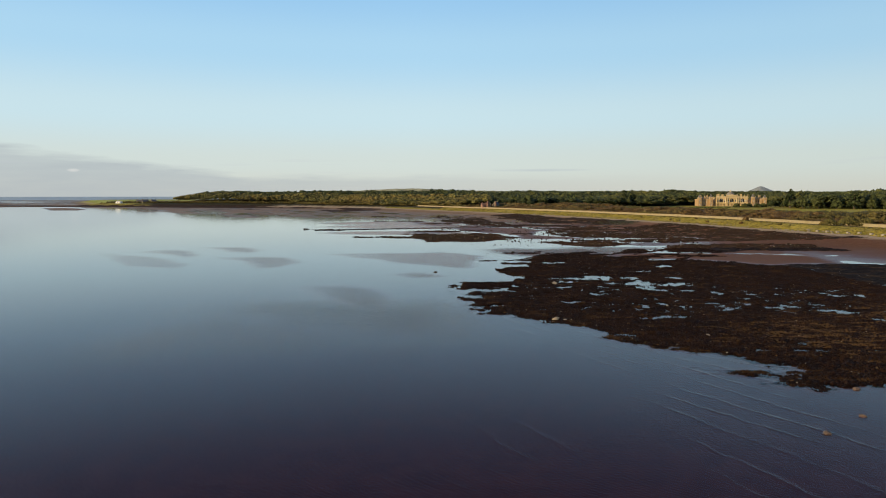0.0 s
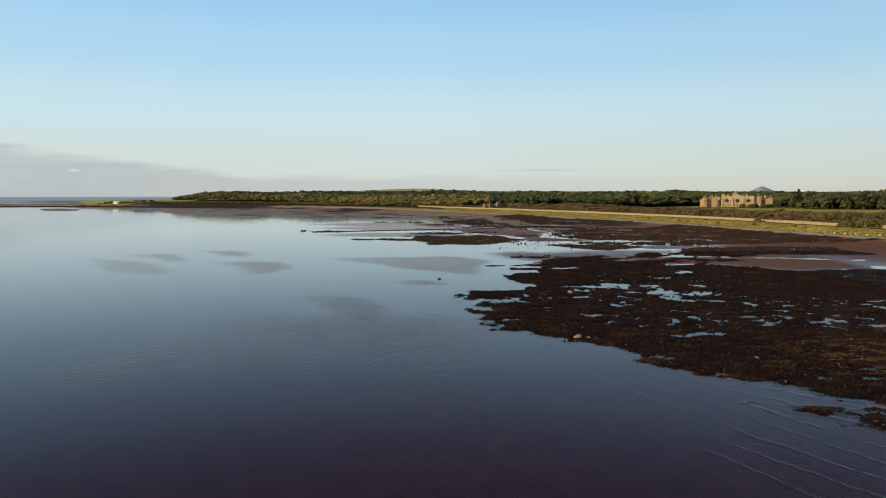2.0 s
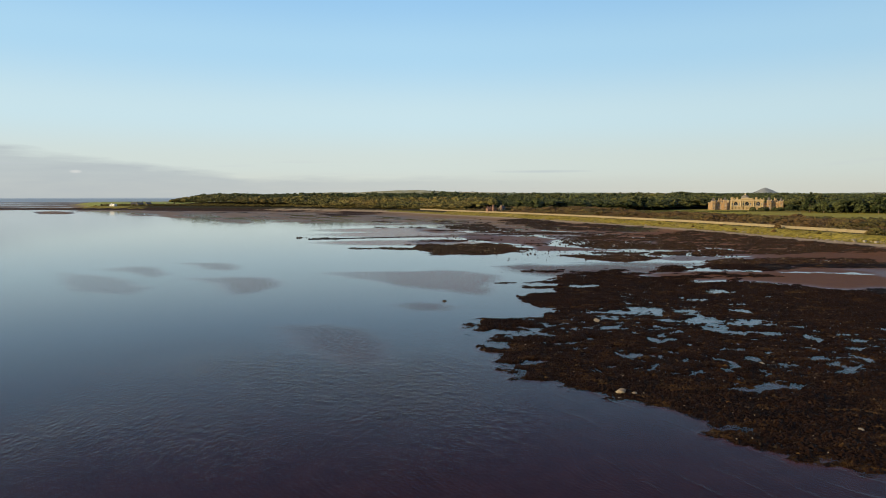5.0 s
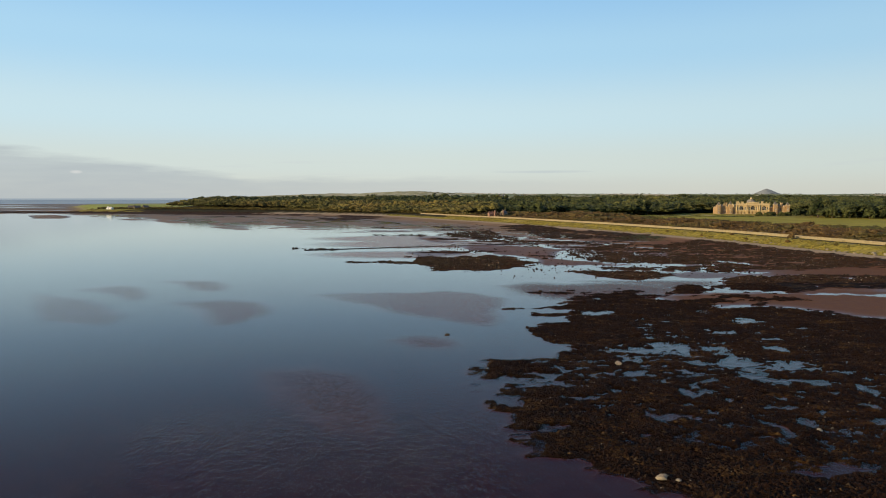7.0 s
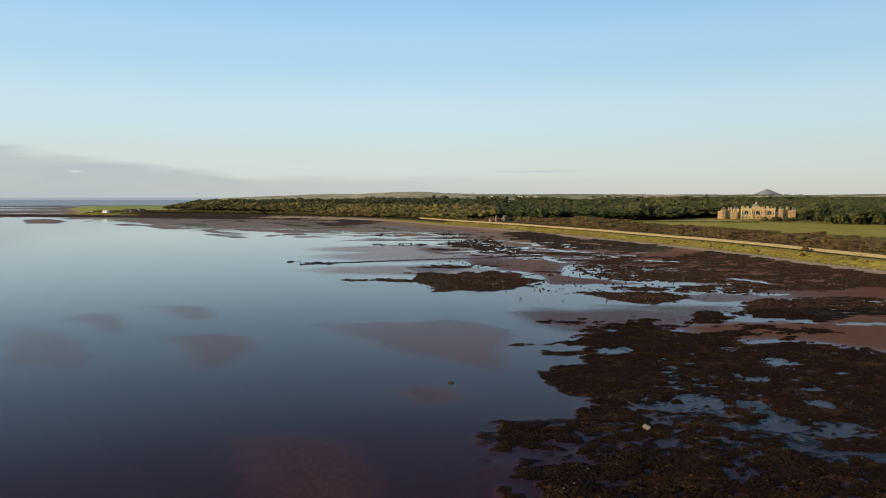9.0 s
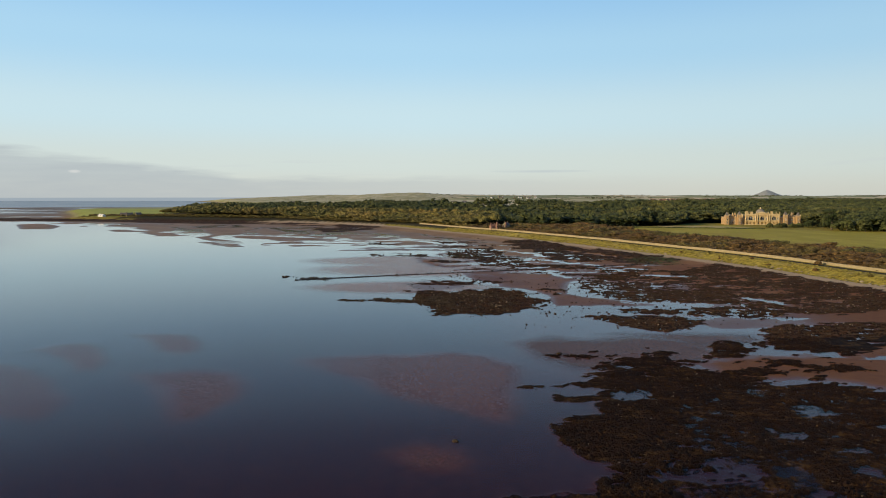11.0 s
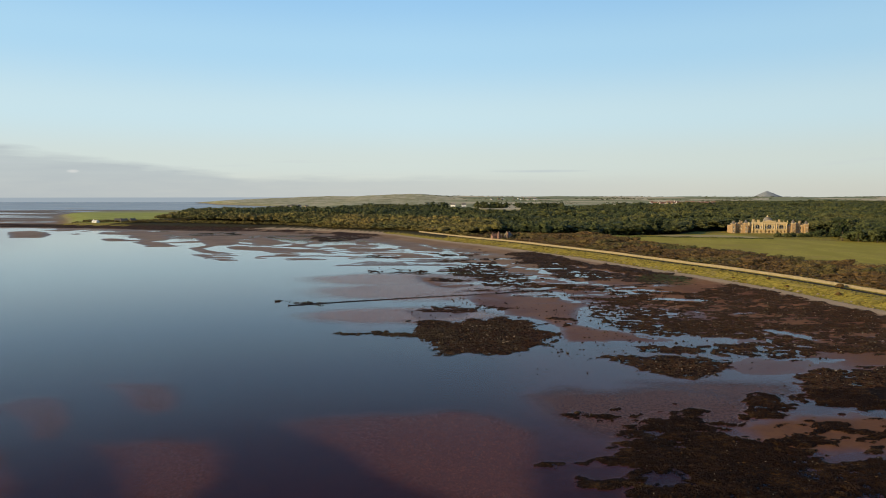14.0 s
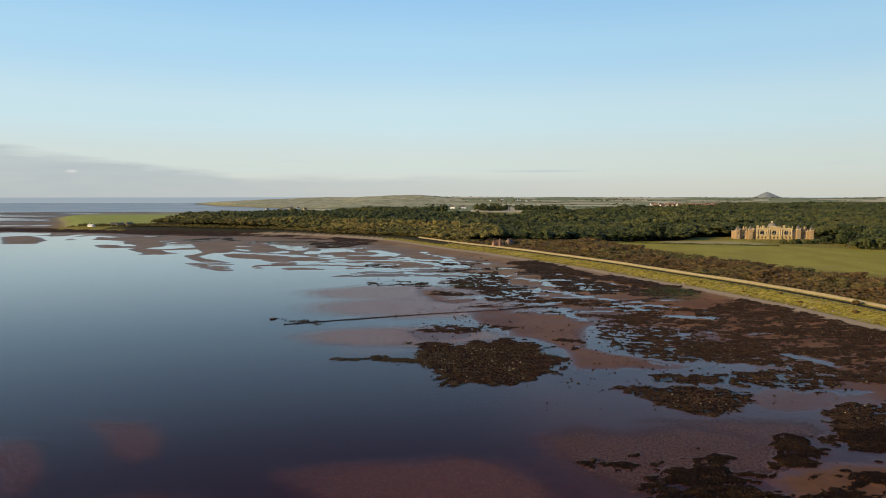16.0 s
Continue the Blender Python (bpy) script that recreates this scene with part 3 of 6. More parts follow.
FAR_REEF = [[(-58, 557), (-36, 551), (-17, 538), (-13, 516), (-17, 504), (-34, 521), (-52, 521)], [(-2, 533), (11, 592), (36, 591), (36, 538), (48, 496), (41, 449), (31, 449), (24, 464), (17, 486), (5, 506)],
            [(47, 659), (68, 660), (87, 623), (95, 563), (102, 532), (87, 477), (63, 491), (59, 544), (59, 577)], [(90, 553), (108, 565), (122, 530), (133, 505), (138, 482), (126, 473), (105, 469), (97, 483), (89, 504)],
            [(-166, 918), (-87, 901), (-88, 869), (-114, 813), (-137, 813)], [(-42, 623), (-62, 650), (-70, 640), (-66, 618)],
            [(-1100, 1262), (-752, 1253), (-609, 1225), (-496, 1180), (-382, 1125), (-308, 1085), (-287, 1040), (-389, 1062), (-480, 1088), (-588, 1135), (-702, 1180), (-1100, 1190)]]
# standing pools in the near reef: centre and half axes
REEF_POOLS = [(33, 168, 7, 5), (39.4, 171, 4.5, 4), (46.7, 159, 4.5, 6), (54, 158, 5, 4.5), (26.3, 152, 4, 2.2), (17, 153, 2, 2.6), (65, 197, 3.6, 3.4), (71.4, 189, 3.6, 2), (59.4, 178.5, 4, 2), (56.7, 170.7, 2.2, 2.4),
              (33, 208, 7, 4.2), (45, 151, 3.4, 2), (53, 186, 3.6, 2.3), (48.5, 148, 3.4, 1.6), (35.6, 115.2, 5.0, 2.4), (26.1, 130.7, 2.4, 1.8), (66.5, 126, 2.2, 1.8), (34.7, 143, 3.2, 1.5)]
# shoals just under the surface, and their crests
BARS = [([(-41, 237), (-28, 241), (-3, 245), (8, 240), (14, 230), (13, 220), (11, 214), (10, 198), (7, 191), (-2, 198), (-9, 204), (-17, 211), (-26, 222)], -.022),
        ([(-76, 224), (-60, 226), (-51, 225), (-46, 218), (-44, 208), (-47, 195), (-51, 192), (-57, 200), (-63, 211)], -.030), ([(-96, 268), (-90, 269), (-79, 268), (-70, 257), (-67, 245), (-70, 241), (-76, 245), (-85, 257)], -.030),
        ([(-112, 248), (-107, 256), (-101, 257), (-93, 250), (-85, 237), (-83, 226), (-87, 226), (-97, 237)], -.034), ([(-125, 245), (-99, 228), (-88, 220), (-77, 205), (-75, 198), (-75, 191), (-84, 193), (-94, 198)], -.040),
        ([(-14, 177), (-8, 181), (-2, 179), (1, 174), (-1, 170), (-7, 170)], -.024), ([(-33, 154), (-24, 157), (-16, 151), (-11, 138), (-10, 126), (-16, 127), (-24, 136)], -.036),
        ([(15, 257), (25, 264), (37, 262), (51, 266), (68, 258), (70, 241), (58, 234), (49, 234), (39, 232), (32, 226), (24, 230), (18, 242)], -.022), ([(40, 268), (60, 270), (84, 268), (84, 258), (66, 250), (52, 262)], -.022)]
# bare sand and its height
SAND = [([(57, 233), (69, 238), (78, 239), (98, 241), (112, 248), (125, 240), (120, 206), (96, 202), (84, 217), (69, 219), (59, 219)], .15), ([(76, 286), (84, 291), (98, 290), (97, 282), (88, 276), (78, 277)], .05),
        ([(17, 445), (39, 418), (50, 418), (52, 406), (60, 398), (52, 380), (47, 346), (53, 338), (61, 333), (72, 322), (62, 318), (45, 318), (36, 319), (38, 338), (37, 349), (31, 362), (21, 370), (21, 382), (10, 395), (7, 418)], .10),
        ([(-20, 496), (-8, 501), (13, 456), (-2, 449), (-11, 460)], .10), ([(48, 486), (60, 473), (72, 456), (77, 438), (67, 424), (54, 438), (42, 449)], .12), ([(-20, 380), (5, 375), (3, 362), (-14, 362)], .03),
        ([(105, 447), (119, 447), (115, 404), (107, 401), (109, 424)], .3), ([(-44, 354), (-20, 348), (-18, 342), (-26, 335), (-42, 339)], -.004), ([(-98, 610), (-60, 620), (-20, 610), (10, 640), (0, 700), (-40, 760), (-80, 740), (-110, 690)], .07), ([(-85, 560), (-20, 566), (20, 560), (10, 604), (-60, 604)], .05), ([(88, 262), (98, 246), (120, 240), (130, 262)], .12)]
# crescent bars on the flats at the head of the bay
CRESCENTS = [[(-395, 855), (-386, 869), (-364, 860), (-346, 835), (-347, 808), (-368, 818)], [(-388, 901), (-363, 915), (-337, 918), (-313, 869), (-304, 826), (-324, 826)], [(-217, 651), (-206, 662), (-182, 656), (-169, 643), (-167, 621), (-183, 614), (-200, 628)],
             [(-334, 800), (-323, 818), (-293, 800), (-273, 769), (-256, 753), (-266, 732), (-292, 753)], [(-441, 973), (-425, 1023), (-373, 1006), (-306, 918), (-296, 869), (-340, 936), (-383, 928)]]
CRESCENTS += [[(-592, 1006), (-573, 1036), (-525, 993), (-485, 936), (-462, 870), (-504, 870)], [(-561, 1059), (-553, 1074), (-522, 1023), (-513, 989)], [(-290, 869), (-262, 894), (-237, 869), (-212, 788), (-242, 764)], [(-260, 826), (-243, 834), (-226, 818), (-212, 788), (-208, 753), (-235, 753)],
              [(-248, 954), (-220, 901), (-183, 840), (-167, 800), (-162, 768), (-171, 753), (-193, 764), (-223, 869)], [(-167, 684), (-148, 693), (-130, 684), (-119, 659), (-120, 635), (-139, 636), (-150, 667)], [(-154, 712), (-127, 717), (-101, 693), (-87, 659), (-103, 659), (-130, 698)]]
CRESCENTS += [[(-147, 775), (-146, 826), (-129, 800), (-127, 775), (-137, 768)], [(-130, 753), (-101, 775), (-71, 742), (-52, 721), (-71, 711), (-103, 721)], [(-93, 721), (-55, 717), (-50, 693), (-64, 667), (-84, 675), (-94, 702)], [(-207, 901), (-168, 885), (-151, 840), (-166, 834)], [(-471, 936), (-492, 1006), (-453, 936)]]
# wide shallow films over the outer flats: centre, half axes, turn, height
FILMS = [(-15, 440, 60, 32, 0, -.010), (-22, 369, 42, 20, 0, -.012), (-32, 490, 54, 30, 0, -.010)]
# runnels that hold water
RUNNELS = [([(-8, 521), (-1, 501), (7, 486), (14, 473), (16, 462), (12, 456), (-2, 445), (-15, 434), (-29, 430), (-41, 421), (-54, 415)], 4.5), ([(53, 500), (62, 486), (73, 474), (79, 464), (86, 443), (92, 428)], 4.5),
           ([(50, 431), (55, 418), (56, 405)], 4), ([(44, 557), (55, 538), (62, 516)], 6), ([(-24, 762), (0, 701), (3, 659), (14, 632)], 7), ([(-83, 607), (-40, 599), (-24, 584), (-3, 577)], 8), ([(-89, 724), (-49, 724), (-28, 679)], 9),
           ([(70, 268), (80, 250), (90, 241), (112, 236), (140, 232)], 3.4), ([(78, 292), (92, 294), (110, 289)], 3), ([(110, 334), (118, 328), (122, 322)], 5), ([(106, 311), (116, 308)], 3), ([(114, 376), (126, 375)], 4), ([(62, 327), (74, 322)], 3), ([(118, 492), (100, 530), (75, 580)], 4)]
CLEAR = [(240, 840), (318, 790), (352, 745), (372, 735), (436, 862), (432, 905), (300, 912), (262, 860)]
LAWN = [(158, 826), (160, 770), (168, 715), (186, 652), (212, 600), (262, 545), (330, 480), (520, 420), (600, 560), (450, 690), (352, 745), (318, 800), (330, 860), (255, 850)]
HAY = [(212, 812), (323, 771), (328, 800), (300, 838), (240, 848)]
BAY = [(-900, 900), (-700, 1120), (-600, 1205), (-655, 1290), (-735, 1440), (-850, 1630), (-930, 1780), (-960, 1940), (-880, 2040), (-780, 2090), (-700, 2160), (-560, 2280), (-400, 2450), (-400, 2700), (-800, 3150), (-1150, 3650), (-1400, 4200), (-1750, 5200), (-4700, 5200), (-4700, 900)]


def depth_in(x, y, poly, reach=25.0):
    """Metres inside an outline, negative outside (no further than -reach)."""
    out = np.full(x.shape, -reach)
    px, py = [p[0] for p in poly], [p[1] for p in poly]
    box_ = (x > min(px) - reach) & (x < max(px) + reach) & (y > min(py) - reach) & (y < max(py) + reach)
    if not box_.any():
        return out
    u, v = x[box_], y[box_]
    odd, best = np.zeros(u.shape, bool), np.full(u.shape, 1e9)
    for (ax, ay), (bx, by) in zip(poly, poly[1:] + poly[:1]):
        if by != ay:
            odd ^= ((ay > v) != (by > v)) & (u < (bx - ax) * (v - ay) / (by - ay) + ax)
        dx, dy = bx - ax, by - ay
        t = np.clip(((u - ax) * dx + (v - ay) * dy) / (dx * dx + dy * dy), 0, 1)
        best = np.minimum(best, np.hypot(u - ax - t * dx, v - ay - t * dy))
    out[box_] = np.maximum(np.where(odd, best, -best), -reach)
    return out


def union(x, y, items):
    return np.max([patch(x, y, *e[:5]) * min(e[2], e[3]) for e in items], axis=0)


def joined(x, y, outlines):
    return np.max([depth_in(x, y, q) for q in outlines], axis=0)


def layout(x, y):
    """Height and cover of the ground at (x, y)."""
    d = coast_distance(x, y)
    wx, wy = (fbm(x / 14, y / 14, 3, 5) - .5) * 14, (fbm(x / 14, y / 14, 3, 9) - .5) * 14
    fx, fy = (fbm(x / 40, y / 40, 3, 25) - .5) * 40, (fbm(x / 40, y / 40, 3, 29) - .5) * 40
    streak = fbm(x / 6 + y / 40, y / 2.2, 4, 31)
    # sea bed and beach
    left = smooth(-x - 40, 0, 120) * smooth(900 - y, 0, 200)
    z = -0.13 - 0.25 * left
    up = smooth(y + x * 0.9, 330, 520) * (1 - left) * smooth(x - (y - 500) * .15, -90, 30)
    z = z + up * 0.17
    z = z + smooth(d, -120, -40) * 0.16 + smooth(d, -34, -4) * 1.25 + smooth(d, -8, 1) * 0.9
    z = z + (fbm(x / 25, y / 18, 3, 41) - .5) * 0.16 * (0.25 + up)
    z = z + (fbm(x / 90 + y / 300, y / 45, 3, 45) - .5) * 0.35 * smooth(y, 480, 700) * smooth(-d, 10, 60)
    z = z + 0.085 * smooth(x, -8, 30) * smooth(y, 185, 225) * smooth(330 - y, 0, 40) * (.6 + .8 * fbm(x / 24, y / 16, 3, 47))
    ripple = fbm(x / 1.4 + y / 9, y / 1.1, 1, 37) - .5
    sx, sy = (fbm(x / 5, y / 5, 3, 105) - .5) * 6, (fbm(x / 5, y / 5, 3, 109) - .5) * 6
    bx_, by_ = x + wx * .10 + sx * .25, y + wy * .16 + sy * .35
    for poly, crest in BARS:
        k = smooth(depth_in(bx_, by_, poly), -3.5, 3.0)
        z = z * (1 - k) + np.maximum(z, crest + 0.006 * ripple) * k
    for cx, cy, rx, ry, turn, crest in FILMS:
        k = smooth(patch(x + wx + sx * .6, y + wy * 1.6 + sy, cx, cy, rx, ry, turn), -0.34, 0.34)
        z = z * (1 - k) + np.maximum(z, crest + 0.006 * ripple) * k
    for poly, crest in SAND:
        k = smooth(depth_in(x + wx * .25 + sx * .5, y + wy * .4 + sy * .7, poly), -4.0, 4.0)
        z = z * (1 - k) + np.maximum(z, crest + 0.006 * ripple) * k
    # braided flats at the head of the bay
    flats = smooth(y - np.interp(x, (-640, -560, -360, -185, -55, 60), (880, 820, 720, 560, 580, 620)), 0, 50) * smooth(-d, 12, 30)
    cres = joined(x + fx * .20, y + fy * .35, CRESCENTS)
    reach = np.interp(x, (-600, -420, -300, -100), (-90, -150, -270, -240))
    shore = smooth(d + (fbm(x / 60, y / 40, 3, 225) - .5) * 130 + (fbm(x / 14, y / 22, 3, 229) - .5) * 30, reach - 18, reach + 18)
    run = fbm(x / 95 + y / 150, y / 55, 2, 231)
    runs = np.max([1 - smooth(np.abs(run - c), .040, .075) for c in (.36, .56)], axis=0)
    shore = shore * (1 - runs * smooth(-d, 45, 80))
    upper = smooth(fbm(x / 60 + y / 200, y / 26, 3, 227), .44, .58) * smooth(d, -260, -150) * smooth(x, -80, -20)
    braid = -0.12 + .02 * ripple + 0.24 * np.maximum(np.maximum(smooth(cres, -3, 7), shore), upper)
    z = z * (1 - flats) + braid * flats
    # reefs
    near = np.maximum(depth_in(x + wx * .12 + sx * .2, y + wy * .2 + sy * .3, REEF), union(x, y, NEAR_REEF))
    near = np.minimum(near, 8)
    mid = joined(x + wx * .25 + sx * .3, y + wy * .35 + sy * .4, MID_REEF)
    mid = np.where((x > 66) & (y > 300), np.minimum(mid, 5), mid)
    far = joined(x + fx * .25 + wx * .4, y + fy * .35 + wy * .6, FAR_REEF)
    broken = (fbm(x / 11, y / 5, 4, 131) - .52) * 26 * smooth(x, 70, 95) * smooth(y, 300, 320)
    broken = broken + np.minimum((fbm(x / 6, y / 5, 4, 135) - .54) * 44, 1.0) * smooth(x + y * .5, 172, 192) * smooth(48 - x, 0, 4) * smooth(y, 300, 320) * smooth(400 - y, 0, 10)
    near = near + np.minimum((fbm(x / 7, y / 4, 4, 251) - .47) * 26, 2.0) * smooth(y, 196, 216)
    edge = np.maximum(np.maximum(near, mid + broken), far) + (streak - .5) * (3.5 + 3.5 * smooth(y, 190, 240)) + .8
    weed = smooth(edge + (fbm(x / 1.7, y / 1.0, 3, 421) - .5) * (3.2 + 2.8 * smooth(y, 205, 235)), -1.0, 2.4)
    # dark shore strip: wrack, with shade at the wood's foot put into its colour
    wrack = smooth(-d, 2, 8) * (1 - smooth(-d, 30, 55)) * smooth(-x, 40, 140) * smooth(fbm(x / 30, y / 18, 3, 141), .35, .5)
    weed = np.maximum(weed, wrack)
    weed = np.maximum(weed, smooth(-x, 220, 320) * smooth(d, -45, -20) * (1 - smooth(d, 45, 75)) * (1 - smooth(-x, 640, 700)))
    scraps = smooth(fbm(x / 17 + 5, y / 12, 4, 191), .56, .60) * smooth(y + x * .5, 420, 470) * smooth(-d, 14, 30) * smooth(x, -24, 6) * smooth(900 - y, 0, 150)
    weed = np.maximum(weed, scraps)
    # thinner cover towards the upper shore, sand between the stones
    weed = weed * (1 - .6 * smooth(fbm(x / 13, y / 9, 4, 261), .44, .60) * smooth(y + x * .8, 370, 430))
    weed = weed * (1 - .65 * smooth(fbm(x / 3.0, y / 2.2, 3, 265), .53, .62) * smooth(y, 300, 320) * smooth(x, 44, 56) * (1 - smooth(y, 470, 540)))
    weed = weed * (1 - (1 - smooth(-d + (fbm(x / 9, y / 9, 3, 269) - .5) * 6, 3, 7)) * smooth(x, 60, 100))
    solid = np.clip(patch(x, y, 9, 335, 30, 42) * 5, 0, 1)
    pools = (1 - solid) * (1 - .6 * smooth(x, 42, 52) * smooth(y, 140, 150) * smooth(250 - y, 0, 20)) * smooth(fbm(x / 3.6 + 3, y / 2.0, 4, 61) - .02 * smooth(270 - y, 0, 40), 0.55, 0.62) * smooth(fbm(x / 30, y / 22, 3, 71) + .08 * smooth(y, 300, 340), 0.44, 0.60)
    pools = np.maximum(pools, (1 - solid) * smooth(fbm(x / 2.8 + 7, y / 1.3, 3, 161), 0.58, 0.66) * smooth(fbm(x / 22, y / 14, 3, 171), .42, .55) * (.15 + .15 * smooth(y, 112, 130) + .25 * smooth(y, 128, 145) * smooth(205 - y, 0, 12) * smooth(48 - x, 0, 8) + .70 * smooth(y, 270, 310)))
    pools = np.maximum(pools, smooth(np.max([patch(x + sx * .9, y + sy * .9, *q) for q in REEF_POOLS], axis=0) + (fbm(x / 1.3, y / .8, 3, 65) - .5) * 1.9, .12, .42))
    pools = np.maximum(pools, .95 * smooth(fbm(x / 2.0 + 11, y / 1.5, 3, 461), .625, .66) * smooth(fbm(x / 26, y / 18, 3, 471), .40, .56) * smooth(y, 105, 130) * smooth(262 - y, 0, 10) * (1 - .8 * smooth(x, 42, 52) * smooth(y, 145, 155) * smooth(205 - y, 0, 8)))
    lump = fbm(x / 3.2, y / 2.6, 4, 51)
    z = z + weed * (0.16 + .05 * smooth(270 - y, 0, 30) + 0.34 * (lump - 0.35)) - weed * pools * 0.34 * smooth(-d, 10, 40)
    weed = weed * (1 - 0.85 * pools * (z < 0.05))
    puddle = smooth(fbm(x / 16 + 9, y / 5, 4, 331), .56, .62) * smooth(y + x * .4, 400, 460) * smooth(720 - y, 0, 60) * smooth(-d, 22, 45)
    z = z - puddle * np.maximum(z + .05, 0)
    for pts, w in RUNNELS:
        r = ribbon(x + wx * .9 + sx, y + wy * .9 + sy, pts, w * .7) * smooth(fbm(x / 9, y / 16, 3, 151), .30, .42)
        z = z - r * np.maximum(z + 0.08, 0)
        weed = weed * (1 - r)
    # bank and land behind it
    land = smooth(d, -2, 3)
    bank = 1.9 + 3.0 * smooth(d, 0, 16) + (fbm(x / 9, y / 9, 4, 81) - .5) * 0.7 * smooth(d, 0, 5) * (1 - smooth(d, 15, 18))
    inland = bank + smooth(d, 40, 500) * 0.8 + (smooth(d, 250, 1200) * 4 + smooth(d, 20, 160) * 3.5 * smooth(y - x, 820, 960)) * smooth(x, -560, -380)
    inland = inland + (fbm(x / 75, y / 60, 3, 341) - .5) * 11 * smooth(d, 25, 130) * smooth(y - x, 840, 960) * smooth(x, -560, -450) * smooth(2200 - y, 0, 300)
    rise = smooth(y, 2900, 4750)
    rise = rise * smooth(x, -1600, -700)
    inland = inland + rise * 25 + (fbm(x / 420, y / 300, 3, 91) - .5) * 20 * rise
    hill = np.exp(-((x + 140) / 170) ** 2 - ((y - 4250) / 420) ** 2) * 12 + np.exp(-((x + 160) / 560) ** 2 - ((y - 4250) / 500) ** 2) * 11 + np.exp(-((x + 950) / 480) ** 2 - ((y - 4250) / 450) ** 2) * 9 + (fbm(x / 70, y / 60, 4, 181) - .5) * 9 * smooth(y, 2700, 3300) * smooth(300 - x, 0, 400)
    inland = inland + hill
    z = z * (1 - land) + inland * land
    bay = inside(x, y, BAY, 45)
    z = z * (1 - bay) + (-0.25 + .42 * smooth(2600 - y, 0, 500) + (fbm(x / 220, y / 70, 4, 95) - .50) * 1.2 * smooth(3300 - y, 0, 900)) * bay
    land = land * (1 - bay)
    turf = smooth(d, -1, 2.5) * (1 - bay) * (1 - smooth(-x, 62, 95) * smooth(x, -500, -470))
    lawn = inside(x, y, LAWN, 4)
    fringe = 1 - smooth(bay, .5, .85)
    hay = inside(x, y, HAY, 3)
    golf = smooth(-x, 480, 560) * smooth(d, 12, 40) * fringe
    farm = smooth(y, 1750, 1850) * land
    dune = smooth(y, 2600, 2700) * smooth(180 - x, 0, 260)
    green = np.clip(patch(x, y, 122, 482, 18, 26) * 3, 0, 1) + np.clip(patch(x, y, 2, 520, 20, 10) * 3, 0, 1)
    return z, weed, turf, np.maximum(lawn, golf), hay, farm, dune, green, golf, d


def graded(stops):
    """Coordinates along one axis: (end, spacing) from a start."""
    out = [stops[0]]
    for end, gap in stops[1]:
        n = max(1, round((end - out[-1]) / gap))
        out += list(np.linspace(out[-1], end, n + 1)[1:])
    return np.array(out)


def sheet(name, xs, ys, height, mat):
    X, Y = np.meshgrid(xs, ys)
    n, m = X.shape
    me = bpy.data.meshes.new(name)
    co = np.stack([X, Y, height], -1).reshape(-1, 3)
    i = np.arange(n * m).reshape(n, m)
    q = np.stack([i[:-1, :-1], i[:-1, 1:], i[1:, 1:], i[1:, :-1]], -1).reshape(-1, 4)
    me.vertices.add(n * m)
    me.vertices.foreach_set("co", co.ravel())
    me.loops.add(q.size)
    me.loops.foreach_set("vertex_index", q.ravel().astype(np.int32))
    me.polygons.add(len(q))
    me.polygons.foreach_set("loop_start", np.arange(0, q.size, 4, dtype=np.int32))
    me.polygons.foreach_set("loop_total", np.full(len(q), 4, dtype=np.int32))
    me.polygons.foreach_set("use_smooth", np.ones(len(q), bool))
    me.update(calc_edges=True)
    me.materials.append(mat)
    return new(name, me)


XS = graded((-4600, [(-1400, 90), (-700, 20), (-320, 9), (-130, 4.2), (-105, 1.6), (-12, 1.3), (75, .6), (112, .9), (190, 1.8), (320, 5), (640, 10), (1200, 25), (4600, 90)]))
YS = graded((-400, [(30, 30), (60, 2), (200, 0.62), (260, .85), (300, 1.1), (460, 1.8), (720, 3.2), (1100, 6.5), (1250, 9), (2000, 24), (4890, 60)]))
GX, GY = np.meshgrid(XS, YS)
LAY = layout(GX, GY)
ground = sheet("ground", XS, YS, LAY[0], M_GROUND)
for key, arr in zip(("weed", "turf", "lawn", "hay", "far", "dune", "green", "links"), LAY[1:9]):
    ground.data.attributes.new(key, "FLOAT", "POINT").data.foreach_set("value", arr.ravel().astype(np.float32))
# mask of the wood floor that gets the shade-dark colour
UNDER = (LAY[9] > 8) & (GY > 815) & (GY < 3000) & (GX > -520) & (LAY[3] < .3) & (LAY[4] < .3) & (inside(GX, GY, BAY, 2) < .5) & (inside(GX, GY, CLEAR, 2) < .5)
ground.data.attributes.new("shaded_floor", "FLOAT", "POINT").data.foreach_set("value", UNDER.ravel().astype(np.float32) * (1 - smooth(GY, 1500, 1800)).ravel().astype(np.float32))
tagged(ground, "tidal sand flats, weedy reef, grassy bank and farmland", "ground", kind="structure")

WX = graded((-4600, [(-200, 400), (-140, 5), (130, 2.2), (190, 6), (4600, 400)]))
WY = graded((-400, [(20, 60), (130, 5), (300, 2.0), (520, 3.0), (600, 8), (4890, 300)]))
WGX, WGY = np.meshgrid(WX, WY)
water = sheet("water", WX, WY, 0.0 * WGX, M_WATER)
# where the ripple crests of the shoals are just awash
bx, by = WGX + (fbm(WGX / 12, WGY / 12, 3, 305) - .5) * 4, WGY + (fbm(WGX / 12, WGY / 12, 3, 309) - .5) * 6
AWASH = np.zeros(WGX.shape)
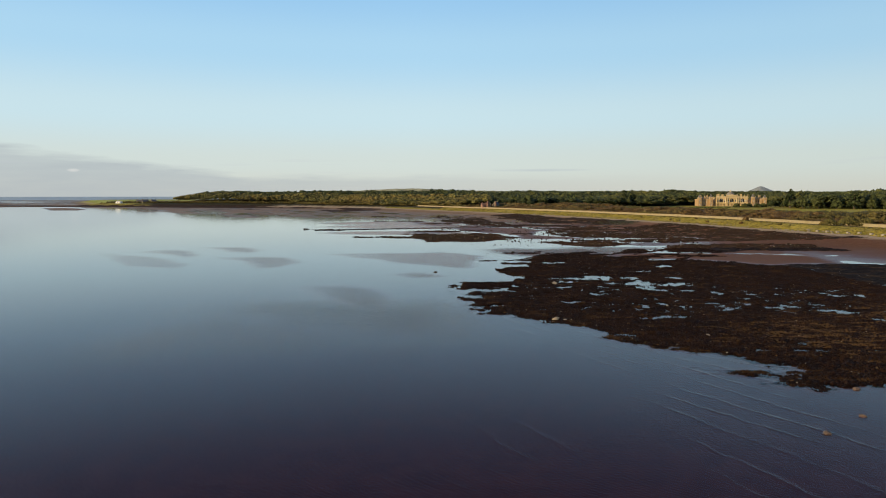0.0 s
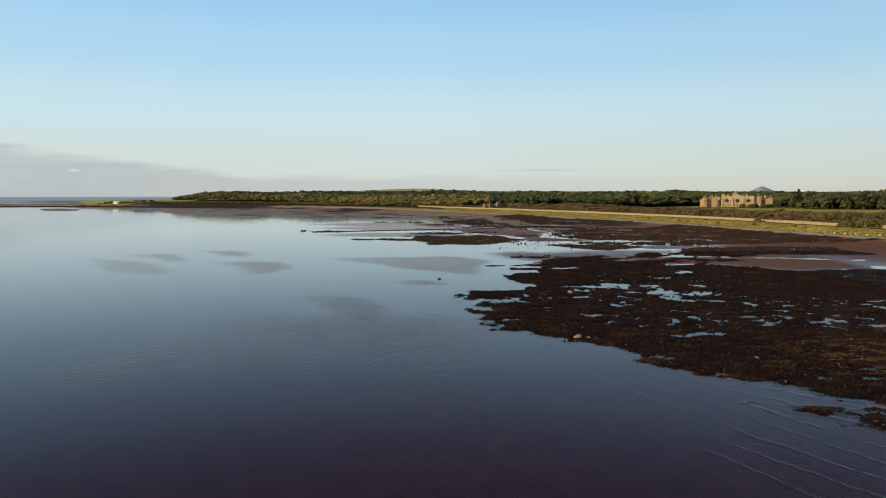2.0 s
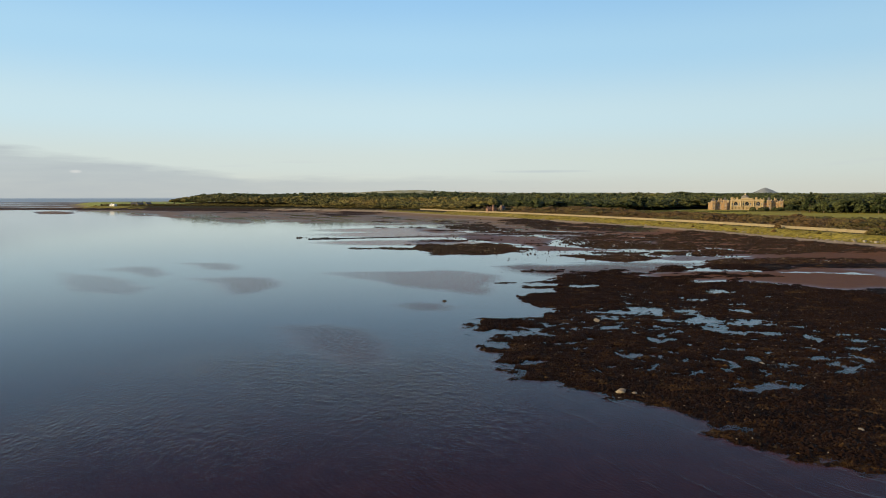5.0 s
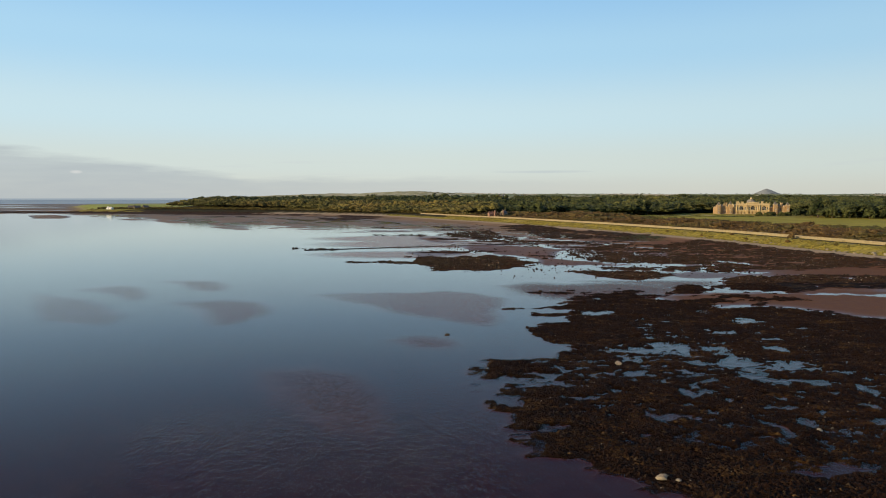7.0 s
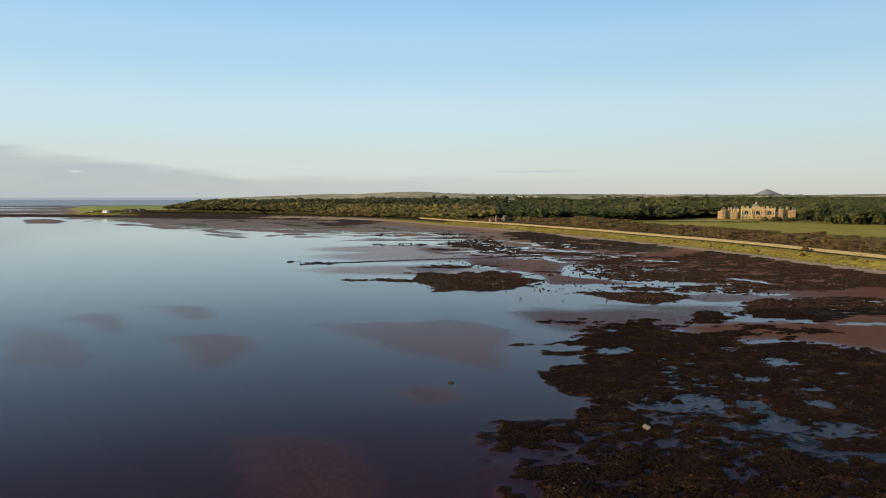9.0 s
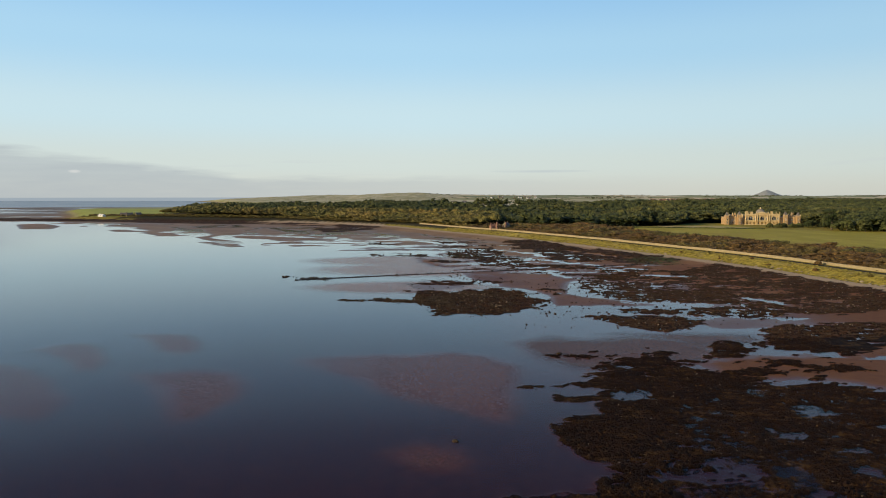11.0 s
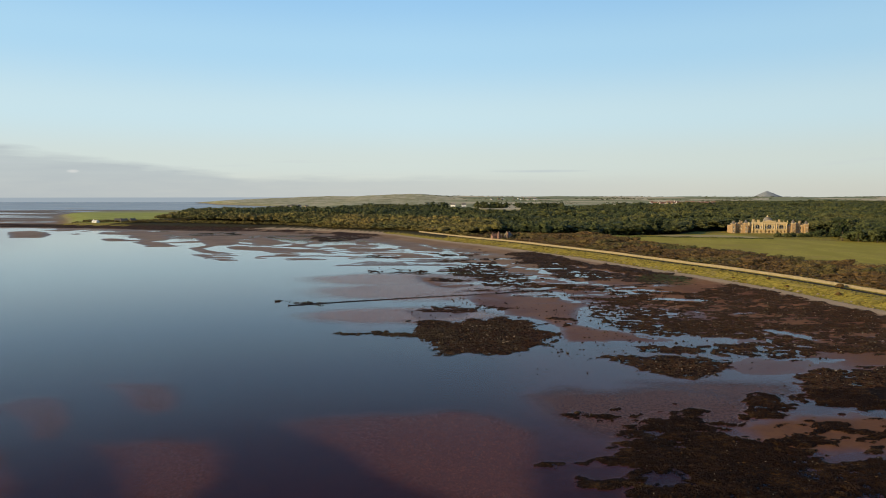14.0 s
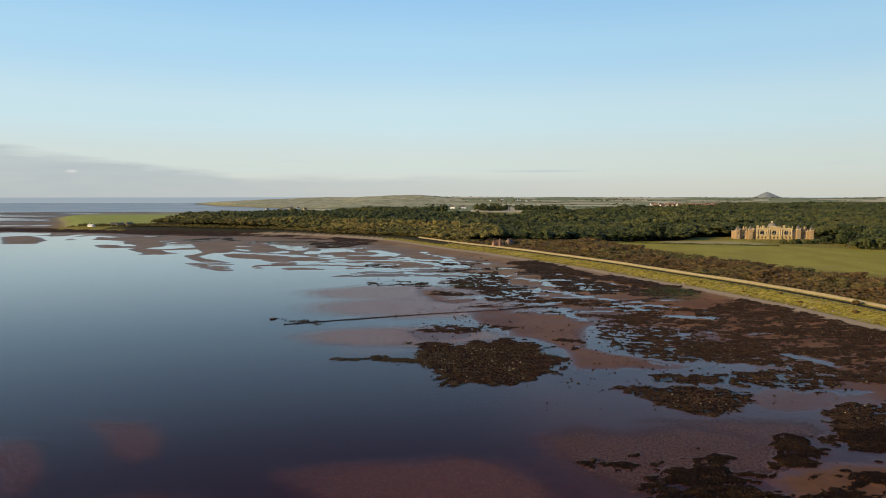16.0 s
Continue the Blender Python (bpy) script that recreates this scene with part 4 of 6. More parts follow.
for poly, crest in BARS:
    # the crests stand clear at the steep eastern end and fade out towards the west
    px = [p[0] for p in poly]
    fade = .45 + .55 * smooth(WGX, min(px), min(px) + .6 * (max(px) - min(px)))
    soft = (-1.5, 4.0)
    if min(px) > 10:
        fade, soft = 1, (-3.5, 9.0)
    AWASH = np.maximum(AWASH, smooth(depth_in(bx, by, poly), *soft) * fade * min(1, max(.25, 1 - (-crest - .024) / .03)) * (2.1 if min(px) > 10 else 1))
for cx, cy, rx, ry, turn, crest in FILMS:
    AWASH = np.maximum(AWASH, smooth(patch(bx, by, cx, cy, rx * 1.1, ry * 1.1, turn), -.12, .42) * 1.5)
# rippled sand near the start, barely covered
NEARBY = smooth(165 - WGY, 0, 60) * smooth(WGY, 20, 60) * smooth(WGX, -75, -25) * smooth(62 - WGX, 0, 40)
DIMPLED = smooth(WGY, 74, 98) * (1 - smooth(WGY, 116, 146)) * smooth(WGX, -58, -34) * (1 - smooth(WGX, -8, 16))
AWASH = np.maximum(AWASH, NEARBY * (.02 + .08 * smooth(fbm(bx / 30, by / 24, 3, 381), .40, .62)) + .05 * DIMPLED * (.4 + .6 * smooth(fbm(bx / 22, by / 22, 3, 401), .3, .6)))
water.data.attributes.new("awash", "FLOAT", "POINT").data.foreach_set("value", AWASH.ravel().astype(np.float32))
# a light breeze dimples the surface over the near sand
RUFFLE = DIMPLED * (.35 + .65 * smooth(fbm(WGX / 22, WGY / 22, 3, 401), .3, .6))
RUFFLE = np.maximum(RUFFLE, .07 * (1 - smooth(WGY, 100, 150)) * smooth(WGX, -160, -60))
water.data.attributes.new("ruffle", "FLOAT", "POINT").data.foreach_set("value", RUFFLE.ravel().astype(np.float32))
tagged(water, "calm shallow sea water mirroring the evening sky", "water", kind="structure")


def height_at(x, y):
    """Ground height from the sheet's own grid."""
    x, y = np.atleast_1d(np.asarray(x, float)), np.atleast_1d(np.asarray(y, float))
    i, j = np.clip(np.searchsorted(YS, y) - 1, 0, len(YS) - 2), np.clip(np.searchsorted(XS, x) - 1, 0, len(XS) - 2)
    fy, fx = (y - YS[i]) / (YS[i + 1] - YS[i]), (x - XS[j]) / (XS[j + 1] - XS[j])
    Z = LAY[0]
    return (Z[i, j] * (1 - fx) + Z[i, j + 1] * fx) * (1 - fy) + (Z[i + 1, j] * (1 - fx) + Z[i + 1, j + 1] * fx) * fy


def grid_value(k, x, y):
    i, j = np.clip(np.searchsorted(YS, y), 0, len(YS) - 1), np.clip(np.searchsorted(XS, x), 0, len(XS) - 1)
    return LAY[k][i, j]

# ---- scattering of joined geometry ----
rng = np.random.default_rng(7)
OCTA_V = np.array([(1, 0, 0), (0, 1, 0), (-1, 0, 0), (0, -1, 0), (0, 0, 1), (0, 0, -1)], float)
TUFT_V = np.array([(1, 0, -.3), (0, 1, -.3), (-1, 0, -.3), (0, -1, -.3), (.25, .1, 1)], float)
TUFT_F = np.array([(0, 1, 4), (1, 2, 4), (2, 3, 4), (3, 0, 4)])
OCTA_F = np.array([(0, 1, 4), (1, 2, 4), (2, 3, 4), (3, 0, 4), (1, 0, 5), (2, 1, 5), (3, 2, 5), (0, 3, 5)])
PHI = (1 + 5 ** .5) / 2
ICO_V = np.array([(-1, PHI, 0), (1, PHI, 0), (-1, -PHI, 0), (1, -PHI, 0), (0, -1, PHI), (0, 1, PHI), (0, -1, -PHI), (0, 1, -PHI),
                  (PHI, 0, -1), (PHI, 0, 1), (-PHI, 0, -1), (-PHI, 0, 1)]) / math.hypot(1, PHI)
ICO_F = np.array([(0, 11, 5), (0, 5, 1), (0, 1, 7), (0, 7, 10), (0, 10, 11), (1, 5, 9), (5, 11, 4), (11, 10, 2), (10, 7, 6), (7, 1, 8),
                  (3, 9, 4), (3, 4, 2), (3, 2, 6), (3, 6, 8), (3, 8, 9), (4, 9, 5), (2, 4, 11), (6, 2, 10), (8, 6, 7), (9, 8, 1)])


def clumps_mesh(name, centre, size, V, F, mat, rough=0.35, smooth_faces=False, more=None, soft_more=True):
    """One mesh of many small uneven solids at the centres, with half sizes `size` (n x 3); more: a second set of (centre, size, V, F)."""
    co, tri, flat, start = [], [], [], 0
    for (c0, s0, v0, f0), soft in (((centre, size, V, F), smooth_faces), (more or (centre[:0], size[:0], V, F), soft_more)):
        n, k = len(c0), len(v0)
        a = rng.uniform(0, 2 * math.pi, n)
        c, s = np.cos(a)[:, None], np.sin(a)[:, None]
        v = v0[None] * (1 + rng.uniform(-rough, rough, (n, k, 1)))
        v = np.stack([v[..., 0] * c - v[..., 1] * s, v[..., 0] * s + v[..., 1] * c, v[..., 2]], -1)
        co.append((v * s0[:, None, :] + c0[:, None, :]).reshape(-1, 3))
        tri.append((f0[None] + (np.arange(n) * k)[:, None, None]).reshape(-1, 3) + start)
        flat.append(np.full(n * len(f0), soft))
        start += n * k
    co, f, flat = np.concatenate(co), np.concatenate(tri), np.concatenate(flat)
    me = bpy.data.meshes.new(name)
    me.vertices.add(len(co))
    me.vertices.foreach_set("co", co.ravel())
    me.loops.add(f.size)
    me.loops.foreach_set("vertex_index", f.ravel().astype(np.int32))
    me.polygons.add(len(f))
    me.polygons.foreach_set("loop_start", np.arange(0, f.size, 3, dtype=np.int32))
    me.polygons.foreach_set("loop_total", np.full(len(f), 3, dtype=np.int32))
    me.polygons.foreach_set("use_smooth", flat)
    me.update(calc_edges=True)
    me.materials.append(mat)
    return me


def crown_points(n, lean=0.0):
    """Clump centres on an uneven dome of unit radius and height, with gaps."""
    u = rng.normal(size=(n, 3))
    u /= np.linalg.norm(u, axis=1)[:, None]
    u[:, 2] = np.abs(u[:, 2]) * 1.4 - 0.5
    r = rng.uniform(0.55, 1.0, (n, 1)) ** 0.6
    p = u * r
    lobes = rng.normal(size=(5, 3))
    lobes /= np.linalg.norm(lobes, axis=1)[:, None]
    p *= 0.82 + 0.30 * np.max(u @ lobes.T, axis=1)[:, None]
    p[:, 0] += lean * p[:, 2]
    return p


def jitter_grid(x0, x1, y0, y1, gap):
    gx, gy = np.meshgrid(np.arange(x0, x1, gap), np.arange(y0, y1, gap))
    gx, gy = gx.ravel(), gy.ravel()
    return gx + rng.uniform(-.45, .45, gx.size) * gap, gy + rng.uniform(-.45, .45, gy.size) * gap


def woodland(name, xs, ys, tall, wide, lobes, tufts, mat, label, lean=0.0, big=0.40, small=0.20, soft=True, dome=.8, round_boughs=True, squash=1.0, low=.04):
    """Tree crowns, joined: each of a few large rounded boughs and many small tufts."""
    z = height_at(xs, ys)
    cs, ss = [], []
    n = lobes + tufts
    kinds = []
    for _ in range(24):
        p = crown_points(n, lean)
        p[:lobes] *= 0.62
        kinds.append(p)
    for x, y, g, h, w in zip(xs, ys, z, tall, wide):
        p = kinds[rng.integers(24)]
        a = rng.uniform(0, 6.28) if lean == 0 else 0
        ca, sa = math.cos(a), math.sin(a)
        q = np.stack([(p[:, 0] * ca - p[:, 1] * sa) * w, (p[:, 0] * sa + p[:, 1] * ca) * w, h * (low + (1 - low) * np.clip((p[:, 2] + .5) / 1.4, 0, 1.15) ** dome)], -1)
        cs.append(q + (x, y, g))
        k = np.concatenate([np.full((lobes, 1), big), np.full((tufts, 1), small)]) * rng.uniform(0.7, 1.3, (n, 1)) * w
        ss.append(k * np.array((1, 1, (min(1.0, .75 * h / (2 * w)) + .1) * squash)))
    c, s = np.array(cs), np.array(ss)
    me = clumps_mesh(name, c[:, :lobes].reshape(-1, 3), s[:, :lobes].reshape(-1, 3), ICO_V, ICO_F, mat, 0.25 if round_boughs else .4, round_boughs,
                     (c[:, lobes:].reshape(-1, 3), s[:, lobes:].reshape(-1, 3) * 1.15, TUFT_V, TUFT_F), soft)
    return tagged(new(name, me), label, "woodland", kind="stuff")




def wooded(x, y):
    """Where the woods stand."""
    d = coast_distance(x, y)
    open_land = np.max([inside(x, y, q, 2) for q in (LAWN, HAY, BAY, CLEAR)], axis=0)
    strip = ((d > 95) & ((y > 818) | (x > 330))) | ((y > 815) & (d > np.interp(x, (-500, -260, -150, -70, -29), (72, 62, 20, 24, 26))) & (x < 60))
    golf = (x < -470) & ((d > 30) | (x < -495))
    drive = (np.abs(y - 868 - (x - 415) * .4) < 8) & (x > 405) & (x < 480)
    bearing = (x + 6) / np.maximum(y - 105, 1)
    back = np.interp(bearing, (-.45, -.32, -.15, -.05, 0, .1, .14, .22, .27, .36, .42, .65), (1250, 1400, 1600, 1850, 1300, 1250, 1450, 1700, 2050, 2100, 2750, 2900))
    return strip & (open_land < .5) & ~golf & ~drive & (y < back)


gx, gy = jitter_grid(-500, 60, 840, 1900, 7.9)
k = wooded(gx, gy)
gx, gy = gx[k], gy[k]
dd = coast_distance(gx, gy)
front = dd < 130
t = 4.5 + 9 * smooth(dd, 8, 110) + 9 * (fbm(gx / 38, gy / 38, 3, 321) - .5) + rng.uniform(-.7, .9, gx.size)
woodland("coast_woodland", gx[front], gy[front], t[front], 4.8 + t[front] * .08, 5, 16, M_NORTH, "wind-clipped green coastal trees behind the beach", 0.7, .52, .17, False, .5, False, .62, .3)
# the back gets a darker leaf colour, shaded against the sunlit front
woodland("coast_woodland", gx[~front], gy[~front], t[~front] + 1, 5.2 + t[~front] * .07, 3, 8, M_WOOD, "wind-clipped green coastal trees on rising ground", 0.7, .54, .18, False, .5, False, .62, .35)
# olive scrub along the seaward edge of the wood and on the point, golden light in its colour
gx, gy = jitter_grid(-620, 30, 800, 1330, 4.6)
dd = coast_distance(gx, gy)
k = ((gx > -470) & (dd > np.interp(gx, (-500, -260, -150, -80, -30), (58, 48, 10, 27, 27))) & (dd < np.interp(gx, (-500, -260, -150, 0), (80, 80, 50, 52))) & (gy > 815 - (gx < -60) * 30)) | ((gx <= -470) & (dd > 45) & (dd < 75 + 40 * smooth(gx, -560, -470)) & (fbm(gx / 22, gy / 22, 2, 411) > .40))
gx, gy = gx[k], gy[k]
woodland("coast_scrub", gx, gy, rng.uniform(1.6, 4.2, gx.size), rng.uniform(2.4, 4.2, gx.size), 3, 9, M_OLIVE, "low olive and golden scrub along the seaward edge of the wood", 0.7, .48, .2, False, .6, False, .7)
gx, gy = jitter_grid(60, 700, 640, 1080, 12.0)
k = wooded(gx, gy) & (gx < gy * .66 + 25)
gx, gy = gx[k], gy[k]
t = 8.5 + 7 * fbm(gx / 60, gy / 60, 3, 3) + 4.5 * smooth(gx, 380, 430) * smooth(950 - gy, 0, 100) + 8 * (fbm(gx / 24, gy / 24, 2, 361) - .5) + rng.uniform(-1.5, 1.5, gx.size)
woodland("park_woodland", gx, gy, t, 8.8 + rng.uniform(-3, 3.6, gx.size), 7, 28, M_WOOD, "dark green broadleaved parkland trees round the mansion", 0.3, .42, .16, False, .6, False, .75, .12)
for y0, y1, gap, wide, n, clump in ((1080, 1700, 12.0, 8.2, 3, 6), (1700, 3000, 18.0, 11.5, 2, 5)):
    gx, gy = jitter_grid(60, 2300, y0, y1, gap)
    k = wooded(gx, gy) & (gx < gy * .64 + 20)
    gx, gy = gx[k], gy[k]
    t = 9 + 7 * fbm(gx / 90, gy / 90, 3, 3) + 9 * (fbm(gx / 40, gy / 40, 2, 371) - .5) + rng.uniform(-2, 2, gx.size)
    woodland("distant_woodland", gx, gy, t, wide + rng.uniform(-2, 3, gx.size), n, clump + 2, M_WOOD, "distant dark green broadleaved woodland", 0.3, .44, .2, False, .6, False, .75, .3)
# dark groves beside the white farm
for x0, x1, y0, y1, tall in ((-185, 6, 1640, 1730, 19), (92, 175, 1960, 2030, 17), (200, 330, 1900, 1980, 15)):
    gx, gy = jitter_grid(x0, x1, y0, y1, 13)
    woodland("distant_grove", gx, gy, tall + rng.uniform(-5, 4, gx.size), 9 + rng.uniform(-1, 2, gx.size), 4, 8, M_WOOD, "dark grove of tall trees beside the farm")
# hedges and shelter belts among the far fields
gx, gy = jitter_grid(-200, 3600, 1900, 4850, 30.0)
k = (fbm(gx / 260, gy / 70, 3, 13) > 0.69) & (gx < gy * .8) & (gx > -100)
gx, gy = gx[k], gy[k]
woodland("shelter_belt", gx, gy, rng.uniform(3, 6, gx.size), rng.uniform(7, 15, gx.size), 2, 4, M_WOOD, "far hedges and shelter belts between fields")
# thorn scrub behind the estate wall
gx, gy = jitter_grid(-60, 330, 300, 830, 4.5)
dd = coast_distance(gx, gy)
k = (dd > 29) & (dd < 84 + 60 * smooth(gy, 600, 680) + 14 * fbm(gx / 25, gy / 25, 2, 4)) & (inside(gx, gy, LAWN, 2) < .5) & (gy < 822)
gx, gy, dd = gx[k], gy[k], dd[k]
low = (dd < 46) | (gy > 640)
t = 1.5 + 2.0 * smooth(dd, 28, 60) + 2.4 * smooth(fbm(gx / 16, gy / 16, 3, 351), .42, .7) * smooth(dd, 28, 45) + rng.uniform(0, .8, gx.size)
woodland("thorn_scrub", gx[low], gy[low], t[low], 2.6 + t[low] * .5, 3, 20, M_SCRUB, "brown wind-bent thorn scrub behind the estate wall", 0.8, .44, .15, False, .6, False, .9, .12)
# taller wind-combed bushes behind it
gx, gy = jitter_grid(60, 330, 290, 655, 7.4)
dd = coast_distance(gx, gy)
k = (dd > 43) & (dd < 88 + 12 * fbm(gx / 25, gy / 25, 2, 4)) & (inside(gx, gy, LAWN, 2) < .5)
gx, gy, dd = gx[k], gy[k], dd[k]
t = 2.6 + 3.2 * fbm(gx / 14, gy / 14, 2, 355) + 1.6 * smooth(480 - gy, 0, 120) + rng.uniform(-.3, .5, gx.size)
green = smooth(dd, 50, 72) * .55 + .5 * smooth(470 - gy, 0, 130) + .9 * (fbm(gx / 30, gy / 30, 2, 357) - .5) > .5
for pick, mat, label in ((~green, M_SCRUB, "brown wind-combed bushes behind the estate wall"), (green, M_OLIVE_DARK, "dark olive wind-combed bushes beside the lawn")):
    woodland("windswept_bushes", gx[pick], gy[pick], t[pick], 3.4 + t[pick] * .42, 6, 46, mat, label, 0.9, .40, .13, False, .6, False, .95, .1)

# ---- buildings ----
def part(name, bm, mat, parent=None, label="", at=None):
    me = bpy.data.meshes.new(name)
    bm.to_mesh(me)
    bm.free()
    me.materials.append(mat)
    return place(name, me, parent, label, at)


def place(name, me, parent=None, label="", at=None):
    ob = new(name, me)
    ob.parent = parent
    if at is not None:
        ob.matrix_basis = at
    if label:
        tagged(ob, label)
    return ob


def box(bm, x0, x1, y0, y1, z0, z1, taper=0.0):
    t = taper
    vs = [bm.verts.new(p) for p in ((x0, y0, z0), (x1, y0, z0), (x1, y1, z0), (x0, y1, z0),
                                    (x0 + t, y0 + t, z1), (x1 - t, y0 + t, z1), (x1 - t, y1 - t, z1), (x0 + t, y1 - t, z1))]
    for f in ((0, 3, 2, 1), (4, 5, 6, 7), (0, 1, 5, 4), (1, 2, 6, 5), (2, 3, 7, 6), (3, 0, 4, 7)):
        bm.faces.new([vs[i] for i in f])


def boxes(*items):
    bm = bmesh.new()
    for b in items:
        box(bm, *b)
    return bm


def lathe(profile, n=16):
    """A solid of revolution from (radius, height) pairs."""
    bm = bmesh.new()
    rings = [[bm.verts.new((r * math.cos(2 * math.pi * i / n), r * math.sin(2 * math.pi * i / n), z)) for i in range(n)] for r, z in profile]
    for a, b in zip(rings, rings[1:]):
        for i in range(n):
            bm.faces.new((a[i], a[(i + 1) % n], b[(i + 1) % n], b[i]))
    bm.faces.new(rings[0][::-1])
    bm.faces.new(rings[-1])
    return bm


def extruded(points, y0, y1):
    """A prism with its outline in x and z, from y0 to y1."""
    bm = bmesh.new()
    a, b = [bm.verts.new((x, y0, z)) for x, z in points], [bm.verts.new((x, y1, z)) for x, z in points]
    n = len(points)
    bm.faces.new(a), bm.faces.new(b[::-1])
    for i in range(n):
        bm.faces.new((a[i], b[i], b[(i + 1) % n], a[(i + 1) % n]))
    bmesh.ops.recalc_face_normals(bm, faces=bm.faces)
    return bm


def arch_outline(w, h, n=10):
    """A round-headed opening of half width w, springing so that its top is at h."""
    s = h - w
    return [(-w, 0), (w, 0)] + [(w * math.cos(math.pi * i / n), s + w * math.sin(math.pi * i / n)) for i in range(n + 1)]


def arched_wall(x0, x1, z0, z1, y0, y1, openings):
    """A wall with round-headed openings (centre, half width, sill, head) right through it."""
    bm = bmesh.new()
    xs = x0
    for c, w, sill, head in openings:
        box(bm, xs, c - w, y0, y1, z0, z1)
        if sill > z0:
            box(bm, c - w, c + w, y0, y1, z0, sill)
        n, spring = 8, head - w
        arc = [(c - w * math.cos(math.pi * i / n), spring + w * math.sin(math.pi * i / n)) for i in range(n + 1)]
        for (ax, az), (bx, bz) in zip(arc, arc[1:]):
            f = [bm.verts.new(p) for p in ((ax, y0, az), (bx, y0, bz), (bx, y0, z1), (ax, y0, z1))]
            g = [bm.verts.new((v.co.x, y1, v.co.z)) for v in f]
            bm.faces.new(f), bm.faces.new(g[::-1])
            for i in range(4):
                bm.faces.new((f[i], g[i], g[(i + 1) % 4], f[(i + 1) % 4]))
        xs = c + w
    box(bm, xs, x1, y0, y1, z0, z1)
    return bm


URN = lathe([(.35, 0), (.35, .25), (.15, .35), (.2, .6), (.5, 1.0), (.55, 1.3), (.3, 1.5), (.15, 1.7), (.2, 1.9), (.05, 2.1)], 8)
URN_MESH = bpy.data.meshes.new("urn")
URN.to_mesh(URN_MESH), URN.free()
URN_MESH.materials.append(M_TRIM)
COLUMN = lathe([(.62, 0), (.62, .3), (.5, .4), (.5, 3.0), (.43, 6.0), (.43, 6.2), (.62, 6.6), (.66, 6.8)], 12)
COLUMN_MESH = bpy.data.meshes.new("column")
COLUMN.to_mesh(COLUMN_MESH), COLUMN.free()
COLUMN_MESH.materials.append(M_TRIM)


def sash(w, h, depth=0.18, arched=False):
    """Frame bars of a window of half width w and height h."""
    bm = bmesh.new()
    t = 0.08
    for x in (-w, 0, w):
        box(bm, x - t / 2, x + t / 2, -depth / 2, depth / 2, 0, h - (w if arched and x else 0))
    for z in (0.02, h * .36, h * .68) + (() if arched else (h - t,)):
        box(bm, -w, w, -depth / 2 - .003, depth / 2 + .003, z, z + t)
    return bm


def window(parent, x, y, z, w, h, arched=False, turn=0.0):
    """A window set back in its opening: pane, sash bars, sill."""
    m = pose(x, y, z, 0, 0, turn)
    out = arch_outline(w, h) if arched else [(-w, 0), (w, 0), (w, h), (-w, h)]
    win = part("window", extruded(out, 0.10, 0.16), M_PANE, parent, "dark glazed sash window", m)
    part("frame", sash(w, h, .1, arched), M_WHITE, win, "white-painted glazing bars")
    part("sill", boxes((-w - .2, w + .2, -.42, .1, -.28, -.02)), M_TRIM, win)
    return win


def balustrade(parent, x0, x1, y, z):
    bm = bmesh.new()
    box(bm, x0, x1, y - .25, y + .25, z, z + .25)
    box(bm, x0, x1, y - .25, y + .25, z + 1.05, z + 1.3)
    n = int((x1 - x0) / .55)
    for i in range(n):
        c = x0 + (i + .5) * (x1 - x0) / n
        box(bm, c - .14, c + .14, y - .14, y + .14, z + .25, z + 1.05)
    part("balustrade", bm, M_TRIM, parent)


